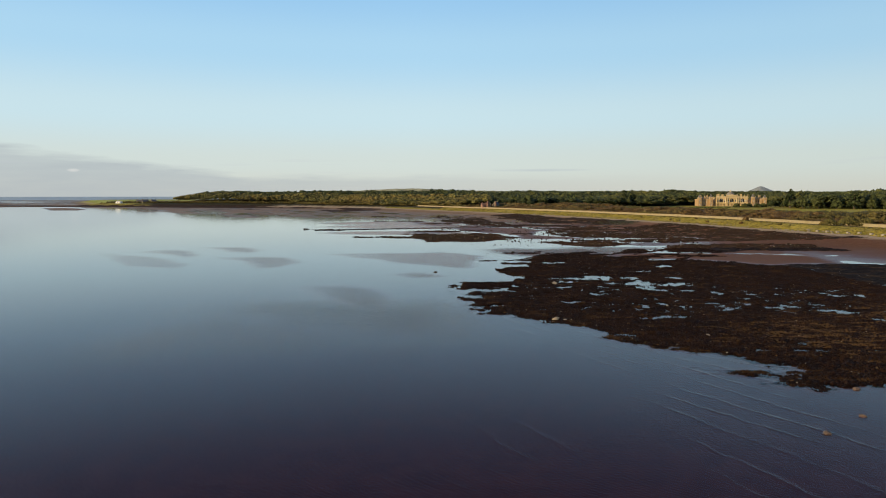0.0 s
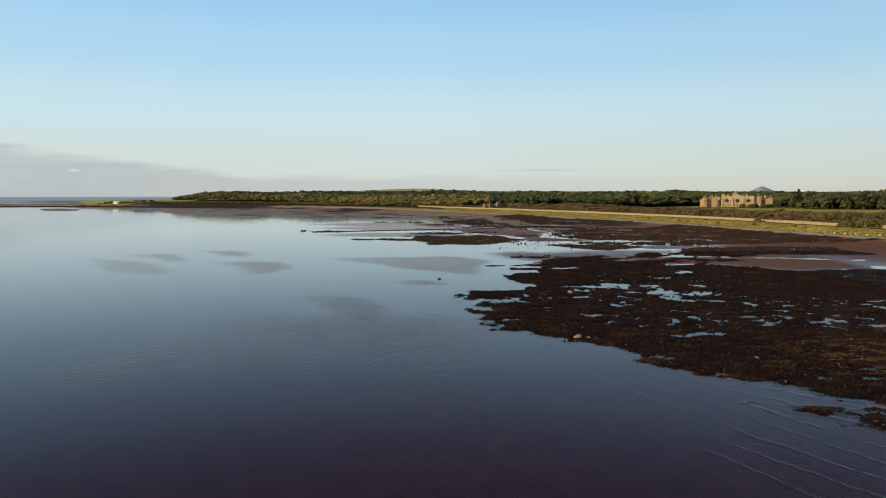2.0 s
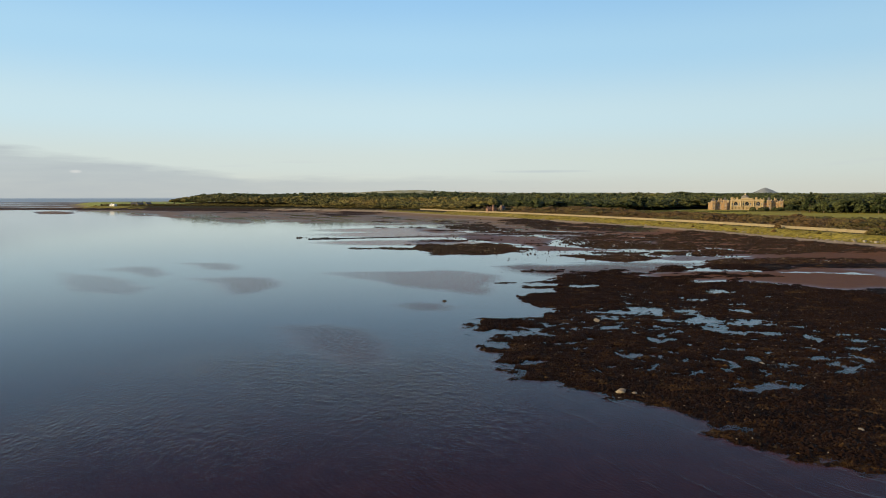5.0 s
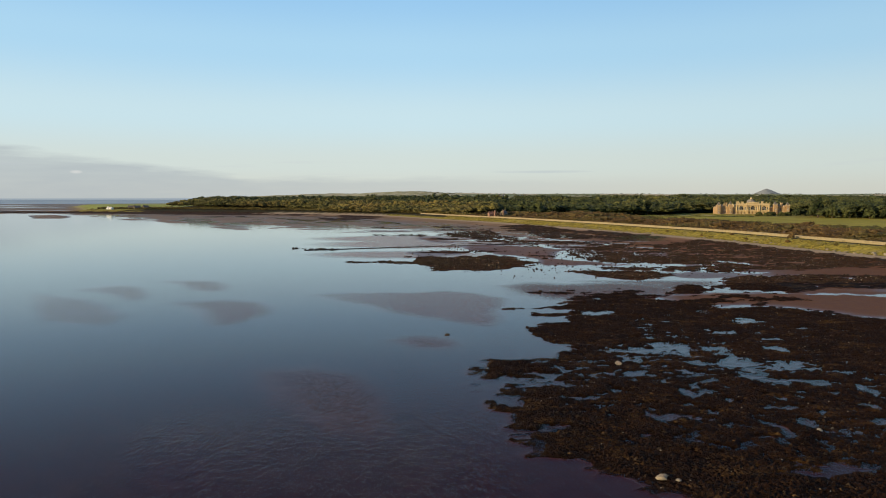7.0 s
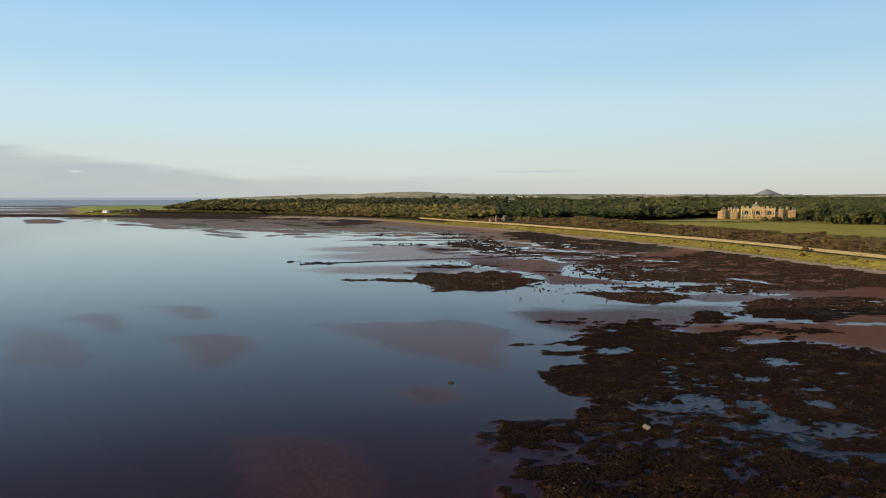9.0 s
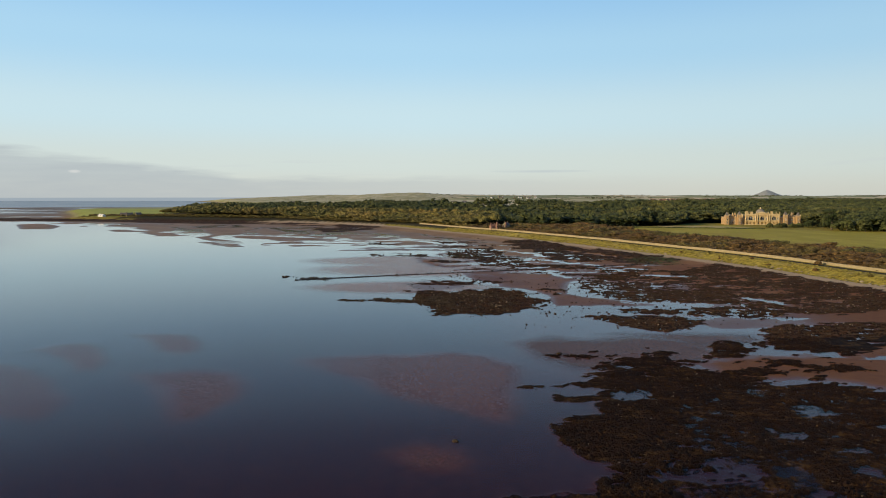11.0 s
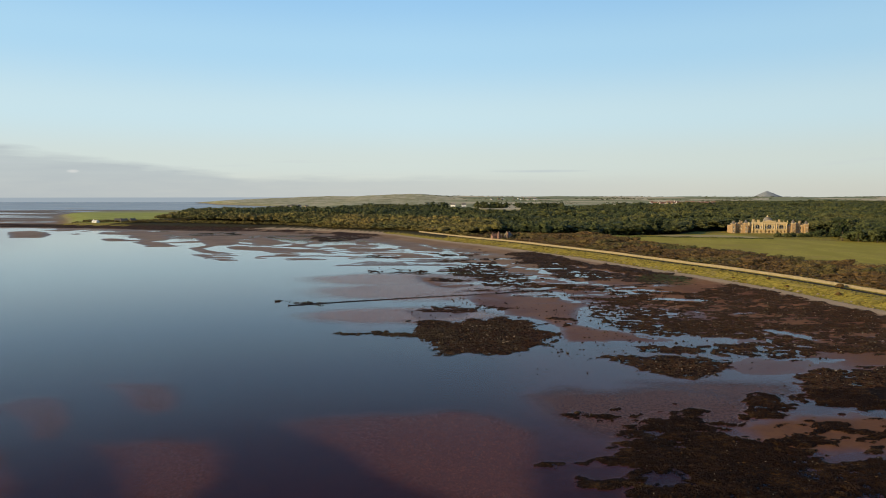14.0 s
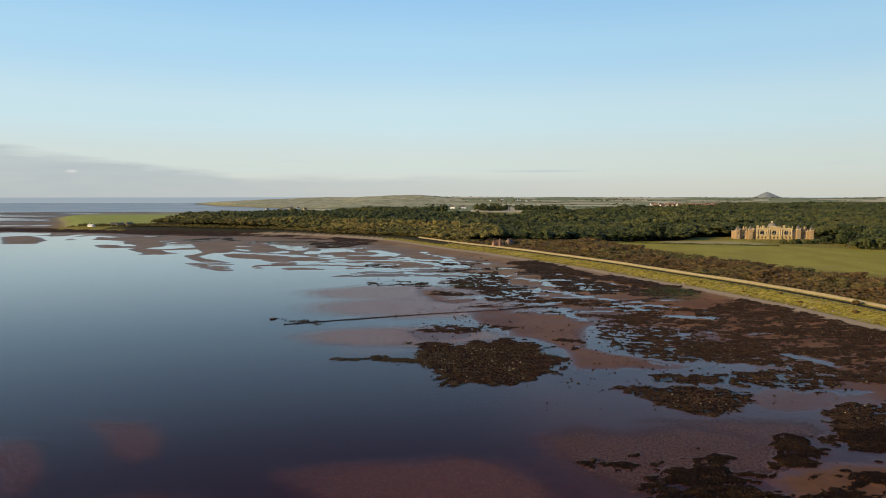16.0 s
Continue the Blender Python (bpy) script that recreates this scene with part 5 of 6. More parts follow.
def mansion_house(at):
    m = new("mansion")
    m.matrix_world = at
    # central block: arcade, great storey with three Venetian windows, attic balustrade, dome
    part("plinth", boxes((-21.6, 21.6, -.5, 22.4, -2.5, .55)), M_TRIM, m)
    bays = [-14.2, 0.0, 14.2]
    arcs = sorted([b + o for b in bays for o in (-4.2, 0, 4.2)] )
    part("arcade_wall", arched_wall(-21, 21, .5, 4.4, 0, .9, [(c, 1.25, .5, 3.6) for c in arcs]), M_ASHLAR, m, "rusticated sandstone ground-floor arcade")
    part("inner_wall", boxes((-20.4, 20.4, 3.2, 3.6, .5, 13.2)), M_ASHLAR, m)
    part("great_storey_wall", arched_wall(-21, 21, 4.75, 11.9, 0.05, .85, [(b, 2.6, 5.6, 10.7) for b in bays]), M_ASHLAR, m)
    part("side_wall", boxes((-21, -20.2, .9, 22, .5, 12.6)), M_ASHLAR, m)
    part("side_wall", boxes((20.2, 21, .9, 22, .5, 12.6)), M_ASHLAR, m)
    part("back_wall", boxes((-20.2, 20.2, 21.2, 22, .5, 12.6)), M_ASHLAR, m)
    part("roof", boxes((-20.2, 20.2, .9, 21.2, 12.3, 12.6)), M_LEAD, m)
    part("string_course", boxes((-21.3, 21.3, -.3, .9, 4.4, 4.75)), M_TRIM, m)
    part("cornice", boxes((-21.7, 21.7, -.75, .9, 11.9, 12.55), (-21.4, 21.4, -.4, .85, 12.55, 12.8)), M_TRIM, m)
    for b in bays:
        w = window(m, b, .2, 5.65, 2.55, 5.0, True)
        for s in (-4.6, 4.6):
            window(m, b + s, -.1, 5.8, .75, 3.4)
    for x in (-20.2, -8.4, -6.2, 6.2, 8.4, 20.2):
        place("column", COLUMN_MESH, m, "", pose(x, -.62, 5.0))
    for x in (-20.2, -8.4, -6.2, 6.2, 8.4, 20.2):
        part("column_plinth", boxes((x - .75, x + .75, -1.35, 0.0, 4.45, 5.0)), M_TRIM, m)
    for x in (-6.6, 6.6):
        part("buttress", boxes((x - 1, x + 1, -.5, 0.02, .5, 4.4)), M_ASHLAR, m)
    balustrade(m, -21.2, -7.2, -.1, 12.8)
    balustrade(m, 7.2, 21.2, -.1, 12.8)
    part("attic", boxes((-7.2, 7.2, -.2, 3.0, 12.8, 14.6)), M_ASHLAR, m)
    part("pediment", extruded([(-7.4, 14.6), (7.4, 14.6), (0, 16.4)], -.4, 2.6), M_TRIM, m)
    for x in (-21, -16.5, -12, -7.5, 7.5, 12, 16.5, 21):
        place("urn", URN_MESH, m, "", pose(x, -.1, 14.1))
    dome = part("dome", lathe([(5.4, 12.5), (5.4, 14.6), (5.7, 14.8), (5.2, 15.0), (4.95, 16.6), (4.1, 18.1), (2.7, 19.2), (1.2, 19.8), (1.0, 19.8)], 24), M_LEAD, m, "weathered stone dome with a lantern", pose(0, 8, 0))
    part("lantern", lathe([(1.0, 19.8), (1.0, 21.0), (1.2, 21.1), (.7, 21.7), (.1, 22.2)], 10), M_TRIM, dome)
    for x, h in ((-15.5, 16.4), (15.5, 16.4), (-9.5, 16.0), (9.5, 16.0)):
        part("chimney", boxes((x - 1.2, x + 1.2, 11, 12.4, 12.5, h), (x - 1.4, x + 1.4, 10.8, 12.6, h, h + .35)), M_ASHLAR, m)
    # outer stair and terrace wall
    part("terrace_stair", boxes(*[(-24.0, -21.8, -3.4 + i * .35, .3, -2.3 + .3 * i, -2.0 + .3 * i) for i in range(8)]), M_TRIM, m)
    # wings
    for s in (-1, 1):
        def X(a, b):
            return (a, b) if s > 0 else (-b, -a)
        part("link", boxes((*X(21.0, 26.5), 3, 15, -2.5, 8.4)), M_ROSE, m)
        part("link_roof", boxes((*X(20.9, 26.7), 2.8, 15.2, 8.4, 8.9)), M_TRIM, m)
        for x in (22.9, 24.9):
            window(m, s * x, 2.95, 1.0, .65, 3.0)
            window(m, s * x, 2.95, 5.0, .65, 2.2)
        wing = part("wing", boxes((*X(26.5, 44.5), 2.6, 20, -2.5, 9.0)), M_ROSE, m, "sandstone side wing with corner towers")
        part("wing_cornice", boxes((*X(26.2, 44.8), 2.2, 20.3, 9.0, 9.5)), M_TRIM, wing)
        part("wing_roof", boxes((*X(28.0, 43.0), 3.6, 18.0, 9.5, 12.6, 5.0)), M_SLATE, wing, "dark slate hipped roof")
        for x in (33.0, 35.6, 38.2):
            window(m, s * x, 2.5, 1.0, .75, 2.8)
            window(m, s * x, 2.5, 5.0, .75, 3.0, True)
        part("gable", extruded([(s * 35.6 - 3.4, 9.5), (s * 35.6 + 3.4, 9.5), (s * 35.6 + .6, 13.2), (s * 35.6 - .6, 13.2)], 2.3, 3.4), M_ROSE, wing)
        for a, hh in ((26.0, 12.2), (30.4, 9.6), (38.4, 9.6), (41.2, 11.2)):
            k, y0 = (4.2, -1.9) if hh > 10 else (2.2, .4)
            tw = part("corner_tower", boxes((*X(a, a + k), y0, 3.8, -2.5, hh)), M_ROSE, m)
            part("tower_cornice", boxes((*X(a - .3, a + k + .3), y0 - .3, 4.1, hh, hh + .4)), M_TRIM, tw)
            part("tower_roof", boxes((*X(a + .2, a + k - .2), y0 + .2, 3.6, hh + .4, hh + .4 + k, k * .42)), M_SLATE, tw, "slate pyramid roof")
            for q in (a, a + k):
                place("urn", URN_MESH, tw, "", pose(s * q, y0, hh + .4) @ Matrix.Scale(.8, 4))
            if k < 3:
                continue
            window(m, s * (a + 2.1), -2.0, 1.2, .7, 2.8)
            window(m, s * (a + 2.1), -2.0, 5.6, .7, 3.2, True)
        for x, y0, z0 in ((31.8, 2.4, 9.5), (39.4, 2.4, 9.5), (35.6, 2.5, 13.2), (44.4, 2.4, 9.5)):
            part("pinnacle", lathe([(.55, z0 - .3), (.45, z0 + .9), (.6, z0 + 1.0), (.3, z0 + 1.7), (.05, z0 + 3.2)], 8), M_TRIM, m, "", pose(s * x, y0, 0))
        for x in (30.6, 40.0):
            part("chimney", boxes((*X(x - .9, x + .9), 9, 10.4, 9.5, 14.6), (*X(x - 1.1, x + 1.1), 8.8, 10.6, 14.6, 15.0)), M_ROSE, m)
    return tagged(m, "honey sandstone mansion with columns, dome and two wings", "mansion")


mansion_house(pose(368, 871, 5.6, 0, 0, -6) @ Matrix.Scale(.92, 4))


def gable_house(name, w, d, h, ridge, wall_mat, roof_mat, label, at, windows=2, chimneys=(0.3,), category="house"):
    """A small house: walls, pitched roof with eaves, windows, a door, chimneys."""
    ob = new(name)
    ob.matrix_world = at
    bm = extruded([(-w / 2, -1.5), (w / 2, -1.5), (w / 2, h), (-w / 2, h)], 0, d)
    part("wall", bm, wall_mat, ob)
    for s in (0, 1):
        x0 = -w / 2 if s == 0 else w / 2 - .35
        g = bmesh.new()
        a = [g.verts.new((x0 + k, y, z)) for k in (0, .35) for y, z in ((0, h), (d, h), (d / 2, ridge - .12))]
        g.faces.new(a[:3][::-1]), g.faces.new(a[3:])
        for i in range(3):
            g.faces.new((a[i], a[(i + 1) % 3], a[3 + (i + 1) % 3], a[3 + i]))
        part("gable", g, wall_mat, ob)
    r = bmesh.new()
    for y0, y1 in ((-.35, d / 2), (d + .35, d / 2)):
        z0 = h - .2
        p = [(-w / 2 - .3, y0, z0), (w / 2 + .3, y0, z0), (w / 2 + .3, y1, ridge), (-w / 2 - .3, y1, ridge)]
        lo, hi = [r.verts.new(q) for q in p], [r.verts.new((q[0], q[1], q[2] + .22)) for q in p]
        r.faces.new(lo), r.faces.new(hi[::-1])
        for i in range(4):
            r.faces.new((lo[i], hi[i], hi[(i + 1) % 4], lo[(i + 1) % 4]))
    part("roof", r, roof_mat, ob)
    for c in chimneys:
        x = -w / 2 + c * w
        part("chimney", boxes((x - .5, x + .5, d / 2 - .4, d / 2 + .4, ridge - .6, ridge + 1.3)), wall_mat, ob)
    for i in range(windows):
        x = -w / 2 + (i + .5) * w / windows
        part("window", boxes((x - .5, x + .5, -.06, .02, 1.0, 2.3)), M_PANE, ob)
    if windows > 1:
        part("door", boxes((-.45, .45, -.07, .02, 0, 2.05)), M_TIMBER, ob)
    return tagged(ob, label, category)


def gate_pier(at, h, mat, label):
    ob = new("gate_pier")
    ob.matrix_world = at
    part("shaft", boxes((-.8, .8, -.8, .8, -1.5, h), (-1.0, 1.0, -1.0, 1.0, -1.5, .8)), mat, ob)
    part("cap", boxes((-1.1, 1.1, -1.1, 1.1, h, h + .4)), M_TRIM, ob)
    part("finial", lathe([(.5, h + .4), (.25, h + .7), (.55, h + 1.2), (.5, h + 1.6), (.1, h + 2.0)], 8), M_TRIM, ob)
    return tagged(ob, label, "gate pier", "gate piers of the lodge")


LODGE_TURN = 20
base = pose(54.5, 768, 5.4, 0, 0, LODGE_TURN) @ Matrix.Scale(.8, 4)
gable_house("gate_lodge", 6.4, 6, 3.8, 6.8, M_RED, M_TILE, "red sandstone gate lodge with a tiled gable roof", base @ pose(-10.5, 0, 0), 2, (0.15, 0.85), "lodge")
gable_house("gate_lodge", 7.5, 7, 4.8, 8.4, M_WALL, M_SLATE, "pale stone gate lodge with a slate gable roof", base @ pose(10.5, 1, 0, 0, 0, 30), 2, (0.1, 0.9), "lodge")


def stair_tower(at, r, h, label):
    ob = new("lodge_tower")
    ob.matrix_world = at
    part("shaft", lathe([(r, -1.5), (r, h), (r * 1.1, h + .1), (r * 1.1, h + .6)], 12), M_RED, ob)
    part("roof", lathe([(r * 1.18, h + .6), (r * .6, h + 2.2), (.1, h + 3.6)], 12), M_TILE, ob)
    part("window", boxes((-.35, .35, -r - .1, -r + .2, h * .5, h * .5 + 1.4)), M_PANE, ob)
    return tagged(ob, label, "tower", "towers of the lodge")


stair_tower(base @ pose(-6.4, -1.2, 0), 1.5, 6.6, "round red sandstone stair tower with conical roof")
stair_tower(base @ pose(6.0, -.8, 0), 1.3, 6.0, "slim round sandstone tower beside the slate-roofed lodge")
gate_pier(base @ pose(-2.6, -1, 0), 5.2, M_RED, "tall red sandstone gate pier with stone finial")
gate_pier(base @ pose(2.6, -1, 0), 5.2, M_RED, "tall red sandstone gate pier with stone finial")

# ---- road and estate wall along the bay ----
def offset_line(dist, y0, y1, gap=6.0):
    """Points at a set distance inland of the foot of the bank."""
    out = []
    pts = [Vector((*p, 0)) for p in COAST[:17]]
    # rounded corners
    fine = []
    for i in range(len(pts) - 1):
        p0, p1, p2, p3 = pts[max(i - 1, 0)], pts[i], pts[i + 1], pts[min(i + 2, len(pts) - 1)]
        n = max(2, int((p2 - p1).length / gap))
        for k in range(n):
            t = k / n
            fine.append(0.5 * (2 * p1 + (p2 - p0) * t + (2 * p0 - 5 * p1 + 4 * p2 - p3) * t * t + (3 * p1 - p0 - 3 * p2 + p3) * t ** 3))
    smoothed = [sum((fine[min(max(i + k, 0), len(fine) - 1)] for k in range(-5, 6)), Vector()) / 11 for i in range(len(fine))]
    for i in range(1, len(smoothed) - 1):
        d = (smoothed[i + 1] - smoothed[i - 1]).normalized()
        p = smoothed[i] + Vector((d.y, -d.x, 0)) * dist
        if y0 <= p.y <= y1:
            out.append((p, Vector((d.y, -d.x, 0))))
    return out


def strip(bm, line, lo, hi, z0, z1, wobble=0.0):
    """A band with thickness along a line, from lo to hi across it, standing z0 to z1 over the ground."""
    prev = None
    for i, (p, n) in enumerate(line):
        a, b = p + n * lo, p + n * hi
        g = float(height_at(p.x, p.y)[0])
        w = wobble * math.sin(i * .7) + wobble * random.uniform(-.5, .5)
        ring = [bm.verts.new((a.x, a.y, g + z0)), bm.verts.new((b.x, b.y, g + z0)), bm.verts.new((b.x, b.y, g + z1 + w)), bm.verts.new((a.x, a.y, g + z1 + w))]
        if prev:
            for k in range(4):
                bm.faces.new((prev[k], prev[(k + 1) % 4], ring[(k + 1) % 4], ring[k]))
        else:
            bm.faces.new(ring[::-1])
        prev = ring
    bm.faces.new(prev)
    bmesh.ops.recalc_face_normals(bm, faces=bm.faces)


bm = bmesh.new()
strip(bm, offset_line(19.5, -350, 930), -1.9, 1.9, -.3, .07)
tagged(part("road", bm, M_ROAD), "narrow asphalt coast road beside the wall, darkened for shade", "road", kind="structure")
bm = bmesh.new()
strip(bm, offset_line(25.0, -350, 930), -.35, .35, -.6, 1.35, .06)
wall = tagged(part("wall_estate", bm, M_WALL), "long pale sandstone estate boundary wall", "wall", kind="structure")
bm = bmesh.new()
strip(bm, offset_line(25.0, -350, 930), -.45, .45, 1.36, 1.48, .05)
part("coping", bm, M_WALL, wall)


# ---- stones, blocks and weed on the shore ----
def boulder_mesh(name, seed, mat, flat=0.62, sub=2):
    bm = bmesh.new()
    bmesh.ops.create_icosphere(bm, subdivisions=sub, radius=1.0)
    for v in bm.verts:
        k = 1 + 0.55 * (noise.noise(v.co * 1.1 + Vector((seed * 7.1, 0, 0)))) + 0.2 * noise.noise(v.co * 2.7 + Vector((0, seed * 3.3, 0)))
        v.co = Vector((v.co.x * k, v.co.y * k, max(v.co.z * k * flat, -0.35)))
    me = bpy.data.meshes.new(name)
    bm.to_mesh(me), bm.free()
    me.materials.append(mat)
    return me


PALE = [boulder_mesh("boulder", i, M_PALE) for i in range(4)]
BROWN = [boulder_mesh("boulder", i + 9, M_STONE) for i in range(4)]


def stone(x, y, r, mesh, label, group):
    g = float(height_at(x, y)[0])
    ob = new("boulder", mesh)
    ob.matrix_world = pose(x, y, g + r * 0.2, 0, 0, random.uniform(0, 360)) @ Matrix.Scale(r, 4)
    return tagged(ob, label, "boulder", group)


WET = [boulder_mesh("boulder", i + 21, M_BROWN) for i in range(2)]
for x, y, r in ((33.7, 58.4, .40), (39.7, 63.0, .32), (44.4, 71.8, .36)):
    stone(x, y, r, random.choice(WET), "brown boulder half sunk in wet sand", "brown boulders off the reef")
for x, y, r in ((18.8, 112.4, .55), (20.2, 111.6, .3), (41.9, 126.4, .4), (39.0, 99.0, .3), (26.0, 158.0, .6)):
    stone(x, y, r, random.choice(PALE), "pale yellow sandstone boulder on the weedy shore", "pale boulders on the reef")
for x, y, r in ((-2.1, 182, .5), (25, 243, .6), (28, 241.5, .4)):
    stone(x, y, r, random.choice(BROWN), "dark wet boulder standing in shallow water", "dark boulders in the shallows")
# tumbled stones along the foot of the bank
for p, n in offset_line(1.5, 236, 640, 5.0)[::1]:
    for k in range(2):
        if random.random() < .62:
            q = p + n * random.uniform(-2.5, 3.5) + Vector((random.uniform(-2, 2), random.uniform(-2, 2), 0))
            stone(q.x, q.y, random.uniform(.3, 1.0), random.choice(PALE), "pale tumbled stone at the foot of the grassy bank", "stones along the bank")

# wartime concrete blocks in a row
bm = bmesh.new()
box(bm, -.6, .6, -.6, .6, -.4, .85)
bmesh.ops.bevel(bm, geom=bm.edges[:], offset=.06, segments=1, affect="EDGES")
BLOCK = bpy.data.meshes.new("concrete_block")
bm.to_mesh(BLOCK), bm.free()
BLOCK.materials.append(M_CONCRETE)
for i, (p, n) in enumerate(offset_line(3.5, 262, 345, 3.0)):
    if i % 2 == 0:
        ob = new("concrete_block", BLOCK)
        ob.matrix_world = pose(p.x, p.y, float(height_at(p.x, p.y)[0]), random.uniform(-3, 3), random.uniform(-3, 3), math.degrees(math.atan2(n.y, n.x)) + random.uniform(-8, 8))
        tagged(ob, "weathered concrete anti-tank block on the grassy bank", "concrete block", "row of concrete blocks")


def scatter(name, n, x0, x1, y0, y1, keep, size, flat, mat, label, rise=0.3, V=OCTA_V, F=OCTA_F, category="seaweed"):
    xs, ys = rng.uniform(x0, x1, n), rng.uniform(y0, y1, n)
    k = keep(xs, ys)
    xs, ys = xs[k], ys[k]
    s = size(xs.size)
    z = height_at(xs, ys)
    sz = np.stack([s * rng.uniform(.8, 1.5, s.size), s * rng.uniform(.7, 1.2, s.size), s * flat * rng.uniform(.7, 1.3, s.size)], -1)
    ob = new(name, clumps_mesh(name, np.stack([xs, ys, z + s * flat * rise], -1), sz, V, F, mat, 0.3))
    return tagged(ob, label, category, kind="stuff")


def weedy(lo, hmin=0.02):
    return lambda x, y: (grid_value(1, x, y) > lo) & (height_at(x, y) > hmin)


scatter("seaweed", 200000, -3, 100, 62, 262, weedy(.4, -.03), lambda n: rng.uniform(.08, .30, n) * rng.uniform(.6, 1.3, n), .5, M_KELP, "dark brown wrack heaped over the near reef", .3, TUFT_V, TUFT_F)
scatter("seaweed", 90000, -20, 175, 262, 470, weedy(.5, -.02), lambda n: rng.uniform(.15, .5, n), .34, M_WRACK, "reddish-brown wrack over the tidal rocks", .3, TUFT_V, TUFT_F)
scatter("reef_stones", 2500, -2, 120, 62, 262, weedy(.6, .02), lambda n: rng.uniform(.08, .26, n), .7, M_STONE, "small brown stones among the weed", category="stones")
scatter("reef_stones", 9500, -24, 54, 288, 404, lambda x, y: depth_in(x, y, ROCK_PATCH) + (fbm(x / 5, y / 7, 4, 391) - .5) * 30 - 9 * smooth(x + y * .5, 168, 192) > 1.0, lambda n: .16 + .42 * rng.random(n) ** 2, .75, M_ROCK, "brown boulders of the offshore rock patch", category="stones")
scatter("reef_stones", 2600, -46, 0, 320, 340, weedy(.3, -.1), lambda n: .2 + .4 * rng.random(n) ** 2, .7, M_STONE, "low line of brown rocks in the water", category="stones")
scatter("reef_stones", 22000, 40, 175, 262, 470, weedy(.3, .0), lambda n: .13 + .36 * rng.random(n) ** 2, .7, M_STONE, "brown stones strewn over the tidal flats", category="stones")
scatter("reef_stones", 12000, -90, 130, 470, 760, weedy(.5, .0), lambda n: .3 + .6 * rng.random(n) ** 2, .6, M_STONE, "far brown stones on the tidal flats", category="stones")

scatter("reef_stones", 560, -83, -58, 390, 420, lambda x, y: (np.abs(y - 402 + (x + 72) * .45 + 2.5 * np.sin(x * .5)) < 1.6) | (np.hypot((x + 66) / 6, (y - 399) / 3) < 1), lambda n: .22 + .45 * rng.random(n) ** 2, .7, M_STONE, "dark rocks heaped at the groyne's seaward end", .9, category="stones")


scatter("reef_stones", 1500, -20, 112, 292, 440, lambda x, y: (height_at(x, y) > -.12) & (fbm(x / 12, y / 9, 3, 481) + .1 * smooth(x, 20, 50) > .5), lambda n: .12 + .34 * rng.random(n) ** 2, .75, M_STONE, "single brown stones lying on the wet sand", .6, category="stones")
scatter("reef_stones", 260, 10, 112, 222, 300, lambda x, y: (height_at(x, y) > -.14) & (fbm(x / 12, y / 9, 3, 483) > .47), lambda n: .08 + .24 * rng.random(n) ** 2, .75, M_STONE, "single brown stones lying in the shallows", .7, category="stones")
# pale specks added to stand in for bright highlights on the weed
scatter("highlight_specks", 900, -4, 110, 66, 250, weedy(.5, .0), lambda n: rng.uniform(.05, .13, n), .7, M_PALE, "small pale specks added as highlights among the weed", .9, category="stones")


scatter("pale_stones", 1500, 40, 175, 262, 480, weedy(.25, .02), lambda n: .07 + .22 * rng.random(n) ** 2, .7, M_PALE, "pale stones strewn over the upper flats", .6, category="stones")


def on_bank(x, y):
    d = coast_distance(x, y)
    return (d > .5) & (d < 16.5) & (fbm(x / 14, y / 14, 3, 211) > .38)


scatter("tussock_grass", 60000, 0, 235, 240, 830, on_bank, lambda n: .25 + .65 * rng.random(n) ** 2, .55, M_TUSSOCK, "rough yellow-green tussock grass on the bank", category="grass")

# ---- old timber groyne running out over the sand ----
GROYNE = [(-74, 393), (-52, 403), (-28, 412.5), (-5, 421), (21, 429), (35, 437), (55, 444), (76, 451), (104, 464), (126, 473), (150, 483)]
groyne = new("groyne")
groyne.matrix_world = pose(GROYNE[0][0], GROYNE[0][1], 0)
for (ax, ay), (bx, by) in zip(GROYNE[:-1], GROYNE[1:]):
    L0 = math.hypot(bx - ax, by - ay)
    m = pose(ax - GROYNE[0][0], ay - GROYNE[0][1], 0, 0, 0, math.degrees(math.atan2(by - ay, bx - ax)))
    far = ax > 10
    part("beam", boxes((0, L0, -.2, .2, -.5, .28 if not far else .42)), M_TIMBER, groyne, "", m)
    n = int(L0 / 5.5)
    for i in range(n):
        h = random.uniform(.35, .8)
        part("post", boxes((i * 5.5, i * 5.5 + random.uniform(.35, 1.2), -.28, .28, -.5, h * (1.3 if far else .8))), M_TIMBER, groyne, "", m)
tagged(groyne, "low dark weed-grown timber groyne with stub posts", "groyne")

# ---- bushes on the bank ----
def bush(x, y, r, h, mat, label):
    ob = new("bush")
    g = float(height_at(x, y)[0])
    ob.matrix_world = pose(x, y, g)
    p = crown_points(180, .2) * (r, r, h * .5) + (0, 0, h * .42)
    place("crown", clumps_mesh("crown", p, np.full((180, 3), r * .17), OCTA_V, OCTA_F, mat), ob)
    part("stem", lathe([(.18, -.3), (.1, h * .6)], 6), M_BARK, ob)
    return tagged(ob, label, "bush", "bushes on the grassy bank")


for y, off, r in ((417, 20, 1.8), (398, 8, 1.3), (432, 7, 1.0), (452, 12, 1.1), (470, 6, .9), (352, 16, 2.0), (505, 9, .9), (372, 10, 1.0)):
    line = offset_line(off, y - 8, y + 8)
    if line:
        p = line[len(line) // 2][0]
        bush(p.x, p.y, r, r * 1.2, M_SCRUB, "small dark thorn bush on the grassy bank")


